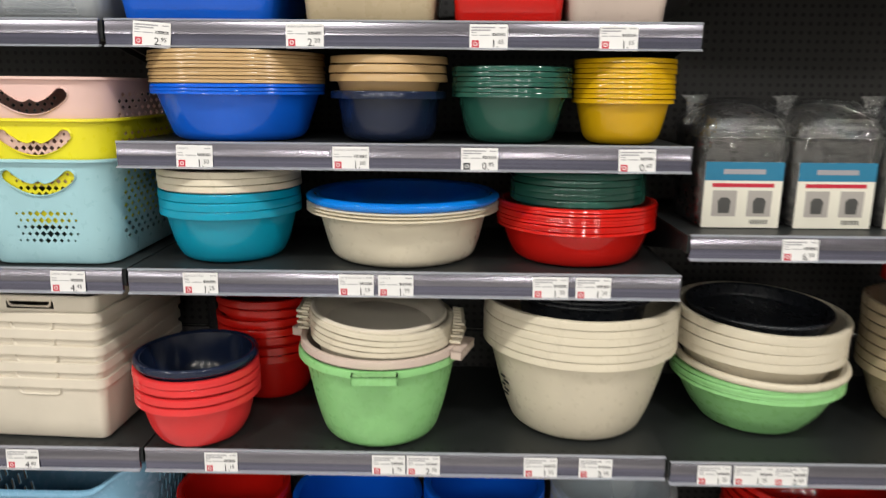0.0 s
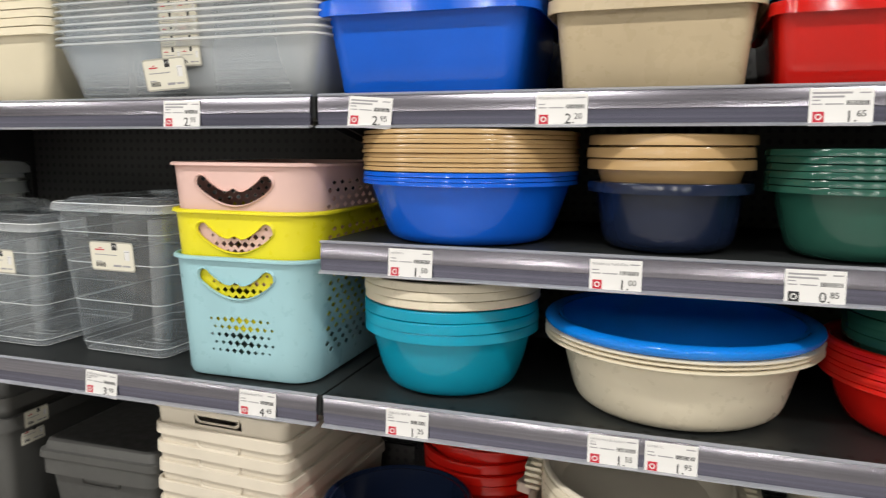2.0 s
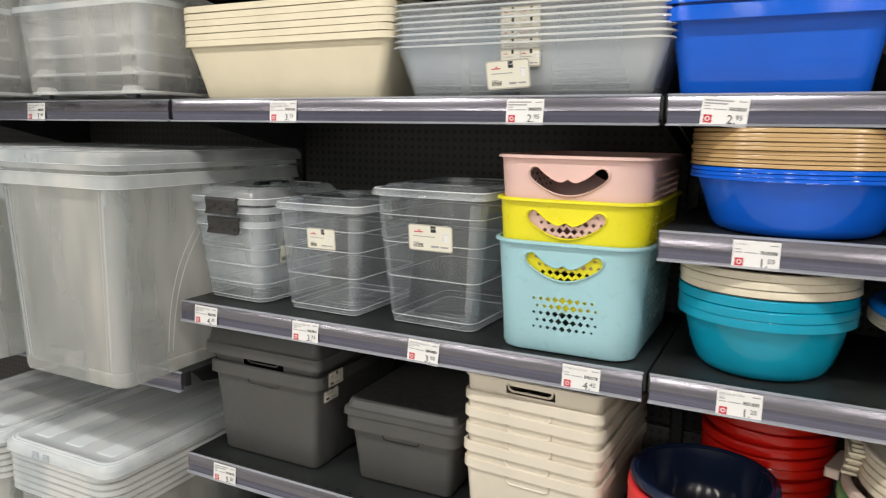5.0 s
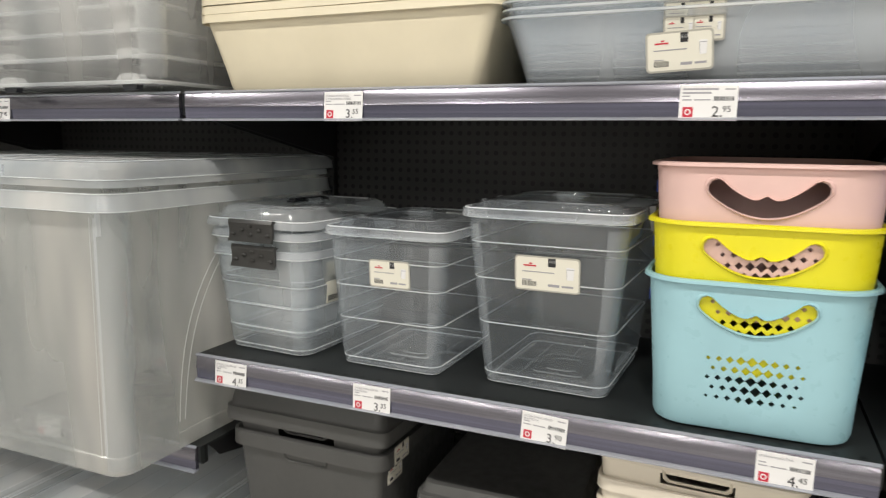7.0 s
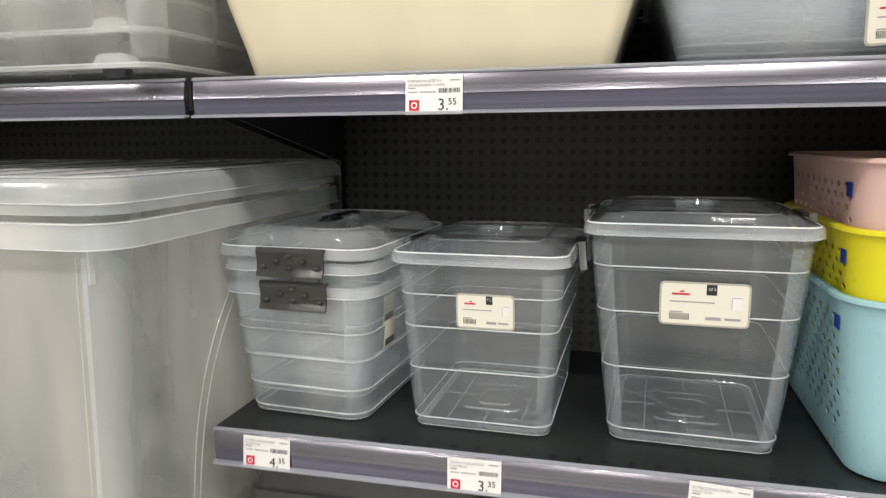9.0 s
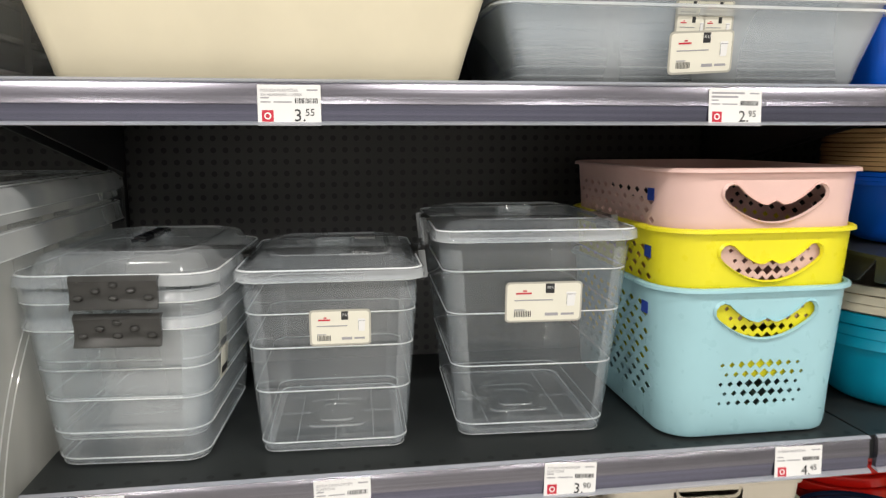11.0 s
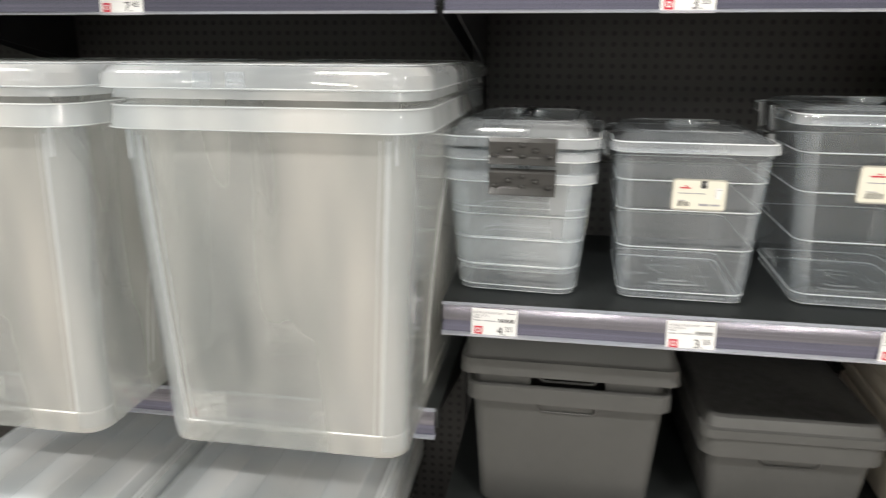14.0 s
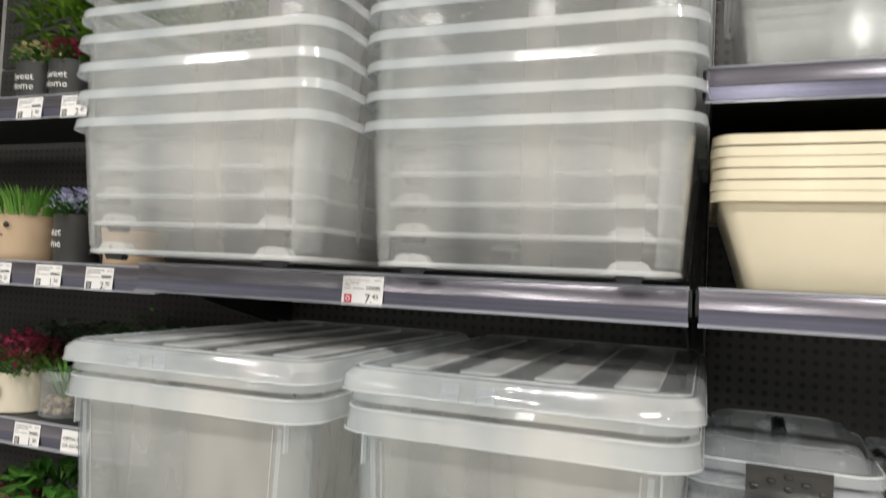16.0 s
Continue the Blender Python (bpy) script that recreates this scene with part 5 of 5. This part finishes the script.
def big_lid(hw, hd, mat_top="hazy", band="housing", count=4):
    """Wide clip-on lid: deep rounded skirt, hinge clips in front, and raised bands running to the back."""
    root = part("box_lid", loft([(0.011, hw, hd, 0.04), (0.013, hw + 0.002, hd + 0.002, 0.04), (0.028, hw + 0.001, hd + 0.001, 0.04), (0.036, hw - 0.006, hd - 0.006, 0.04), (0.040, hw - 0.018, hd - 0.018, 0.035), (0.036, hw - 0.024, hd - 0.024, 0.03), (0.036, hw - 0.05, hd - 0.05, 0.02)], cap0=False, cap1=True, n=6), M[mat_top])
    part("skirt", loft([(0.012, hw + 0.0015, hd + 0.0015, 0.04), (0.013, hw + 0.0035, hd + 0.0035, 0.04), (0.028, hw + 0.0025, hd + 0.0025, 0.04), (0.037, hw - 0.005, hd - 0.005, 0.04)], cap0=False, n=6), M["frost_edge"], root)
    step = 1.76 / count
    for i in range(count):
        x = hw * step * (i - (count - 1) / 2)
        part("raised_band", loft([(0.0365, hw * step * 0.27, hd - 0.05, 0.010), (0.0378, hw * step * 0.265, hd - 0.052, 0.010), (0.0386, hw * step * 0.25, hd - 0.055, 0.010)], cap0=False, cap1=True, n=3), M[band], root, m=pose(x, 0, 0))
    for x in (-hw * 0.28, -hw * 0.08):
        part("hinge_clip", boxes((-0.010, 0.010, -0.0016, 0.0, 0.014, 0.031), (-0.010, -0.0088, -0.003, -0.0016, 0.014, 0.031), (0.0088, 0.010, -0.003, -0.0016, 0.014, 0.031), (-0.0088, 0.0088, -0.003, -0.0016, 0.0298, 0.031), (-0.0088, 0.0088, -0.003, -0.0016, 0.021, 0.0220)), M["clear_edge"], root, m=pose(x, -hd - 0.003, 0))
    # pale loops added as bright lines where the skirt's edges gather light
    for z, o in ((0.0126, 0.0036), (0.0385, -0.010)):
        part("lid_edge", loft([(z - 0.0008, hw + o - 0.0010, hd + o - 0.0010, 0.04), (z, hw + o + 0.0008, hd + o + 0.0008, 0.04), (z + 0.0010, hw + o, hd + o, 0.04)], cap0=False, n=6), M["rim_line"], root)
    return root


g = "large frosted storage boxes"
for bx, by, turn in ((-1.182, 0.130, 0.0), (-1.600, 0.120, 0.0)):
    put(big_box(0.161, 0.276, 0.183, 0.290, 0.446, 0.030), pose(bx, by, ZL, 0, 0, turn), "large frosted clear plastic storage box", "storage box", g)
    put(big_lid(0.196, 0.304), pose(bx, by, ZL + 0.453, 0, 0, turn), "frosted plastic lid with raised bands on a large box", "lid", g)
    inner = tub(0.159, 0.274, 0.181, 0.288, 0.444, 0.030, M["frost"], (0.012, 0.012), "storage_box", rim_mat=M["frost_edge"], single=True, n=6)
    put(inner, pose(bx, by, ZL + 0.022, 0, 0, turn), "frosted plastic storage box nested inside its twin", "storage box", g)

for i, (bx, by) in enumerate(((-1.285, 0.150), (-1.675, 0.145))):
    # rims here are whiter to make up for missing light under the shelf
    first = tub(0.160, 0.26, 0.176, 0.275, 0.20, 0.035, M["frost"], (0.010, 0.010), "storage_box", rim_mat=M["housing"], single=True, n=6)
    pile(first, bx, by, ZL0, 6, 0.0165, "wide frosted plastic underbed box in a nested stack", "storage box", g, seed=i + 5)
    # opaque white lid and bands: low frontal light put into the colour
    put(big_lid(0.188, 0.285, "thick", "thick", 3), pose(bx, by, ZL0 + 0.272), "frosted plastic lid lying on a nested stack", "lid", g)


def wheeled_box(hw0, hd0, hw1, hd1, H):
    ob = tub(hw0, hd0, hw1, hd1, H, 0.028, M["milky"], (0.014, 0.014), "storage_box", rim_mat=M["frost_edge"], single=True, n=6)
    # base band made more opaque to paint in the light its edge catches
    part("base_band", loft([(0.001, hw0 - 0.004, hd0 - 0.004, 0.028), (0.002, hw0 + 0.001, hd0 + 0.001, 0.028), (0.006, hw0 + 0.002, hd0 + 0.002, 0.028), (0.008, hw0 + 0.0005, hd0 + 0.0005, 0.028)], cap0=False, n=6), M["housing"], ob)
    corner_edges(ob, hw0, hd0, hw1, hd1, H, 0.028, M["milky"])
    for s in (-1, 1):
        for q in (-1, 1):
            pts = [(-0.032, 0.0), (-0.026, 0.006), (-0.020, 0.014), (-0.013, 0.0165), (0.013, 0.0165), (0.020, 0.014), (0.026, 0.006), (0.032, 0.0)]
            bm = bmesh.new()
            prism_between(bm, pts, -0.008, 0.008)
            h = part("wheel_housing", bm, M["housing"], ob, "milky wheel housing", pose(s * (hw0 - 0.055), q * (hd0 - 0.009), 0.002))
            w = bmesh.new()
            prism_between(w, [(-0.017, 0.001), (-0.013, -0.009), (0.013, -0.009), (0.017, 0.001)], -0.006, 0.006)
            part("castor", w, M["black"], h, "small black castor")
    return ob


g = "nested wheeled boxes"
pile(wheeled_box(0.193, 0.230, 0.205, 0.245, 0.190), -1.209, 0.185, Z4 + 0.010, 6, 0.039, "frosted plastic box on small wheels in a nested stack", "storage box", g, seed=8)
pile(wheeled_box(0.187, 0.230, 0.200, 0.245, 0.190), -1.638, 0.108, Z4 + 0.010, 6, 0.039, "frosted plastic box on small wheels beside its twin stack", "storage box", g, seed=9)


# ---- wrapped pedal bins ----
def wrapped_bin(x, turn):
    root = empty("pedal_bin", pose(x, 0.165, 1.25, 0, 0, turn))
    part("body", loft([(0.0, 0.066, 0.075, 0.02), (0.004, 0.070, 0.079, 0.02), (0.16, 0.078, 0.088, 0.022), (0.165, 0.079, 0.089, 0.022)], cap1=True, n=4), M["bin"], root)
    part("lid", loft([(0.166, 0.080, 0.090, 0.022), (0.18, 0.078, 0.088, 0.022), (0.205, 0.064, 0.074, 0.03), (0.222, 0.035, 0.04, 0.03), (0.226, 0.01, 0.012, 0.01)], cap1=True, n=4), M["bin"], root)
    bm = loft([(0.001, 0.074, 0.083, 0.02), (0.08, 0.081, 0.091, 0.022), (0.16, 0.084, 0.094, 0.022), (0.20, 0.076, 0.084, 0.03), (0.232, 0.045, 0.05, 0.03), (0.236, 0.01, 0.012, 0.01)], cap1=True, n=6)
    bmesh.ops.subdivide_edges(bm, edges=bm.edges[:], cuts=5, use_grid_fill=True)
    for v in bm.verts:
        q = v.co + Vector((x * 7, 0, 0))
        k = 1 - 2 * abs(noise.noise(q * 26)) + 0.6 * (1 - 2 * abs(noise.noise(q * 80)))
        v.co += Vector((v.co.x, v.co.y, 0)).normalized() * (0.0065 * k * (0.25 + 0.75 * min(1.0, max(0.0, (v.co.z - 0.12) / 0.05))))
    part("shrink_wrap", bm, M["film"], root, "creased clear shrink wrap", smooth=12)
    ear = loft([(0.185, 0.020, 0.003, 0.0015), (0.205, 0.012, 0.002, 0.001), (0.225, 0.016, 0.004, 0.0015), (0.240, 0.024, 0.003, 0.001)], cap0=False, n=2)
    bmesh.ops.subdivide_edges(ear, edges=ear.edges[:], cuts=3, use_grid_fill=True)
    for v in ear.verts:
        v.co += Vector((-0.078, -0.02, 0)) + Vector((0.004, 0.006, 0.002)) * noise.noise(v.co * 90 + Vector((x, 0, 0)))
    part("wrap_corner", ear, M["film"], root)
    card = part("card", boxes((-0.071, 0.071, -0.0945, -0.0935, 0.001, 0.122)), M["card"], root, "printed cardboard band")
    k = -0.0948
    part("blue_band", boxes((-0.071, 0.071, k, -0.0945, 0.088, 0.122)), M["card_blue"], card)
    part("name_bar", boxes((-0.038, 0.038, k - 0.0003, k, 0.100, 0.109)), M["grey_ink"], card)
    part("red_line", boxes((-0.056, 0.056, k, -0.0945, 0.076, 0.083)), M["logo_red"], card)
    for s in (-1, 1):
        part("picture", boxes((s * 0.032 - 0.022, s * 0.032 + 0.022, k, -0.0945, 0.022, 0.07)), M["photo"], card)
        part("picture_bin", loft([(0.028, 0.010, 0.0002, 0.0001), (0.05, 0.012, 0.0002, 0.0001), (0.057, 0.006, 0.0002, 0.0001)], cap1=True, n=1), M["slate"], card, m=pose(s * 0.032, k - 0.0003, 0))
    part("barcode", boxes(*[(0.018 + i * 0.003, 0.0195 + i * 0.003, k, -0.0945, 0.008, 0.016) for i in range(11)]), M["ink"], card)
    return tagged(root, "dark grey pedal bin in creased clear wrap with a printed card", "pedal bin", "wrapped pedal bins")


wrapped_bin(1.118, 0)
wrapped_bin(1.284, 1.5)
wrapped_bin(1.452, 0)


# ---- potted plants ----
def leaves(n, spread, height, size, seed, droop=0.3, narrow=0.4, base=0.0, lift=0.5):
    """A clump of folded leaf blades round the z axis."""
    rng = random.Random(seed)
    bm = bmesh.new()
    for _ in range(n):
        a, u = rng.uniform(0, 6.283), rng.random() ** 0.5
        p = Vector((spread * u * math.cos(a), spread * u * math.sin(a), base + height * rng.uniform(0.15, 1.0) * (1 - 0.35 * u)))
        d = Vector((math.cos(a + rng.uniform(-0.7, 0.7)), math.sin(a + rng.uniform(-0.7, 0.7)), lift + rng.uniform(-droop, droop))).normalized()
        s = size * rng.uniform(0.6, 1.25)
        side = d.cross(Vector((0, 0, 1))).normalized() * s * narrow * 0.5
        up = side.cross(d).normalized() * s * 0.10
        v = [bm.verts.new(q) for q in (p, p + d * s * 0.45 + side + up, p + d * s - Vector((0, 0, s * 0.2)), p + d * s * 0.45 - side + up, p + d * s * 0.5)]
        bm.faces.new((v[0], v[1], v[4]))
        bm.faces.new((v[1], v[2], v[4]))
        bm.faces.new((v[2], v[3], v[4]))
        bm.faces.new((v[3], v[0], v[4]))
    return bm


def blades(n, spread, height, seed, base=0.0, fan=0.5):
    rng = random.Random(seed)
    bm = bmesh.new()
    for _ in range(n):
        a, u = rng.uniform(0, 6.283), rng.random() ** 0.5
        p = Vector((spread * u * math.cos(a), spread * u * math.sin(a), base))
        h = height * rng.uniform(0.6, 1.1)
        out = Vector((math.cos(a), math.sin(a), 0)) * h * fan * u
        w = Vector((-math.sin(a), math.cos(a), 0)) * height * 0.035
        q = p + out * 0.4 + Vector((0, 0, h * 0.6))
        e = p + out + Vector((0, 0, h))
        v = [bm.verts.new(c) for c in (p - w, p + w, q + w * 0.8, q - w * 0.8, e)]
        bm.faces.new((v[0], v[1], v[2], v[3]))
        bm.faces.new((v[3], v[2], v[4]))
    return bm


def pot(r0, r1, h, mat, x, y, z, label, name="potted_plant", ridges=0):
    prof = [(0.001, 0), (r0, 0), (r0 + 0.002, 0.003)] + [(r0 + (r1 - r0) * i / 6, h * i / 6) for i in range(1, 7)] + [(r1 - 0.004, h), (r1 - 0.006, h * 0.8), (0.001, h * 0.8)]
    bm = lathe(prof, 40)
    if ridges:
        for v in bm.verts:
            a = math.atan2(v.co.y, v.co.x)
            k = 1 + 0.035 * math.cos(ridges * a)
            v.co.x *= k
            v.co.y *= k
    root = empty(name, pose(x, y, z))
    part("pot", bm, mat, root)
    return tagged(root, label, "potted plant", "potted plants on the neighbouring shelves")


def mug_plant(x, y, z, bloom, label, seed, turn=0, handle=0, size=(1.08, 1.08, 0.95)):
    root = pot(0.036, 0.040, 0.085, M["enamel"], x, y, z, label)
    root.scale = size
    root.rotation_euler.z = radians(turn)
    h = bmesh.new()
    prev = None
    for i in range(11):
        a = radians(-80 + 160 * i / 10)
        c = Vector((-0.038 - 0.026 * math.cos(a), 0, 0.045 + 0.028 * math.sin(a)))
        ring = [h.verts.new(c + Vector((0.004 * math.cos(t) * math.cos(a), 0.004 * math.sin(t), 0.004 * math.cos(t) * math.sin(a)))) for t in [k * math.pi / 3 for k in range(6)]]
        if prev:
            bridge(h, [prev, ring])
        prev = ring
    part("mug_handle", h, M["enamel"], root, m=pose(0, 0, 0, 0, 0, handle))
    letters("Sweet", 0.020, M["white"], root, -0.024, -0.0405, 0.047, bend=0.040)
    letters("Home", 0.020, M["white"], root, -0.024, -0.0405, 0.027, bend=0.040)
    part("foliage", leaves(110, 0.042, 0.040, 0.024, seed, base=0.075), M["leaf"], root, m=pose(0, 0, 0))
    part("blossom", leaves(150, 0.044, 0.050, 0.016, seed + 1, 0.9, 0.8, 0.084, 0.7), bloom, root)
    return root


py = 0.13
mug_plant(-2.243, py, PZ[0], M["petal"], "cream flowers in a dark grey enamel mug", 1)
mug_plant(-2.156, py, PZ[0], M["wine"], "wine red flowers in a dark grey enamel mug", 3)
for i, x in enumerate((-2.32, -2.15, -1.98)):
    r = pot(0.05, 0.06, 0.09, M["enamel"], x, 0.30, PZ[0], "tall bushy green artificial plant in a dark pot")
    part("foliage", leaves(420, 0.12, 0.26, 0.045, 20 + i, 0.6, 0.5, 0.08, 0.4), M["bush"], r)
r = pot(0.045, 0.052, 0.095, M["sand"], -2.245, py, PZ[1], "bright grass in a sand-coloured pot with a cat face")
part("foliage", blades(700, 0.058, 0.05, 7, 0.080, 0.8), M["grass"], r)
r.scale = (1.25, 1.25, 1.1)
for s in (-1, 1):
    e = bmesh.new()
    bmesh.ops.create_uvsphere(e, u_segments=12, v_segments=8, radius=0.0055, matrix=Matrix.Diagonal((1, 0.25, 1, 1)))
    part("painted_eye", e, M["ink"], r, m=pose(s * 0.014, -0.0505, 0.062))
part("painted_mouth", boxes((-0.0008, 0.0008, -0.0505, -0.0495, 0.044, 0.050), (-0.006, 0.006, -0.0500, -0.0490, 0.043, 0.0445)), M["ink"], r)
mug_plant(-2.116, py, PZ[1], M["lilac"], "lilac flowers in a dark grey enamel mug", 9, -28, 196, (1.08, 1.08, 1.08))
mug_plant(-2.035, 0.17, PZ[2], M["lilac"], "lilac flowers in an enamel mug behind a glass", 13, -30, 20)
r = pot(0.05, 0.058, 0.075, M["sand"], -1.965, py - 0.01, PZ[1], "low sand-coloured plant pot")
part("foliage", leaves(80, 0.05, 0.03, 0.03, 31, base=0.06), M["moss"], r)
r = pot(0.060, 0.062, 0.075, M["bone"], -2.235, py, PZ[2], "red heather in a bone-coloured pot with a butterfly print")
part("foliage", leaves(200, 0.07, 0.05, 0.03, 33, base=0.06), M["leaf"], r)
part("blossom", leaves(360, 0.075, 0.075, 0.018, 34, 0.8, 0.6, 0.075, 0.9), M["wine"], r)
part("butterfly_print", boxes((-0.022, -0.003, -0.0635, -0.0625, 0.03, 0.052), (0.003, 0.022, -0.0635, -0.0625, 0.03, 0.052), (-0.001, 0.001, -0.0638, -0.0625, 0.026, 0.05)), M["sand"], r)
r = pot(0.045, 0.045, 0.085, M["clear"], -2.115, py, PZ[2], "spiky green plant with pebbles in a clear glass")
rng = random.Random(4)
bm = bmesh.new()
for i in range(150):
    a, u = rng.uniform(0, 6.283), rng.random() ** 0.5
    bmesh.ops.create_icosphere(bm, subdivisions=1, radius=rng.uniform(0.004, 0.007), matrix=Matrix.Translation((0.037 * u * math.cos(a), 0.037 * u * math.sin(a), rng.uniform(0.006, 0.034))))
tagged(part("pebble_fill", bm, M["pebble"], r), kind="stuff")
part("foliage", blades(46, 0.012, 0.085, 41, 0.03, 0.9), M["grass"], r)
for i, x in enumerate((-2.30, -2.18, -2.04)):
    r = pot(0.05, 0.055, 0.08, M["enamel"], x, 0.27, PZ[2], "dusky succulent bush in a dark pot")
    part("foliage", leaves(330, 0.075, 0.10, 0.026, 50 + i, 0.7, 0.6, 0.07, 0.5), M["moss"], r)
r = pot(0.04, 0.045, 0.08, M["enamel"], -1.99, 0.20, PZ[2], "small-leaved sprig in a dark pot")
part("foliage", leaves(90, 0.07, 0.16, 0.018, 61, 0.7, 0.6, 0.07, 0.5), M["leaf"], r)
r = pot(0.048, 0.060, 0.085, M["sage"], -2.115, 0.12, PZ[3], "broad-leaved green plant in a ribbed sage pot", ridges=14)
part("foliage", leaves(150, 0.075, 0.11, 0.060, 71, 0.5, 0.42, 0.075, 0.35), M["leaf"], r)
r = pot(0.048, 0.060, 0.085, M["sage"], -2.00, 0.13, PZ[3], "ribbed sage green plant pot behind a box", ridges=14)
part("foliage", leaves(120, 0.06, 0.09, 0.050, 72, 0.5, 0.42, 0.075, 0.35), M["leaf"], r)
r = pot(0.05, 0.065, 0.12, M["magenta"], -2.25, 0.13, PZ[3], "magenta glazed plant pot with a pale rim")
part("foliage", leaves(60, 0.05, 0.04, 0.04, 73, base=0.10), M["moss"], r)


def rail_hook(x, z):
    """White bent tube hung over the rail."""
    bm = bmesh.new()
    pts = [(0.030, 0.004), (0.0, 0.012), (-0.016, 0.006), (-0.022, -0.012), (-0.024, -0.036)]
    prev = None
    for i, (y, zz) in enumerate(pts):
        ring = [bm.verts.new((0.003 * math.cos(a) - 0.006 * i, y + 0.003 * math.sin(a) * (0.4 if i < 2 else 1), zz + 0.003 * math.sin(a) * (1 if i < 3 else 0.2))) for a in [k * math.pi / 4 for k in range(8)]]
        if prev:
            bridge(bm, [prev, ring])
        prev = ring
    tagged(part("rail_hook", bm, M["white"], m=pose(x, 0.06, z)), "white bent plastic hook hanging over a shelf rail", "hook", "rail hooks")


rail_hook(-2.262, PZ[1])
rail_hook(-2.32, PZ[1])

# printed marks on the lowest large cream tub
for i in range(5):
    a = radians(206 + 3 * (i % 2))
    zz = 0.075 + 0.009 * i
    r = 0.146 + (0.182 - 0.146) * (zz / 0.19) ** 0.83 + 0.0035
    part("printed_mark", boxes((-0.011, 0.011 - 0.004 * (i % 3), -0.0004, 0.0004, -0.0025, 0.0025)), M["ink"], big_cream, m=Matrix.Translation((r * math.cos(a), r * math.sin(a), zz)) @ pose(0, 0, 0, 10, 0, 206 + 90))
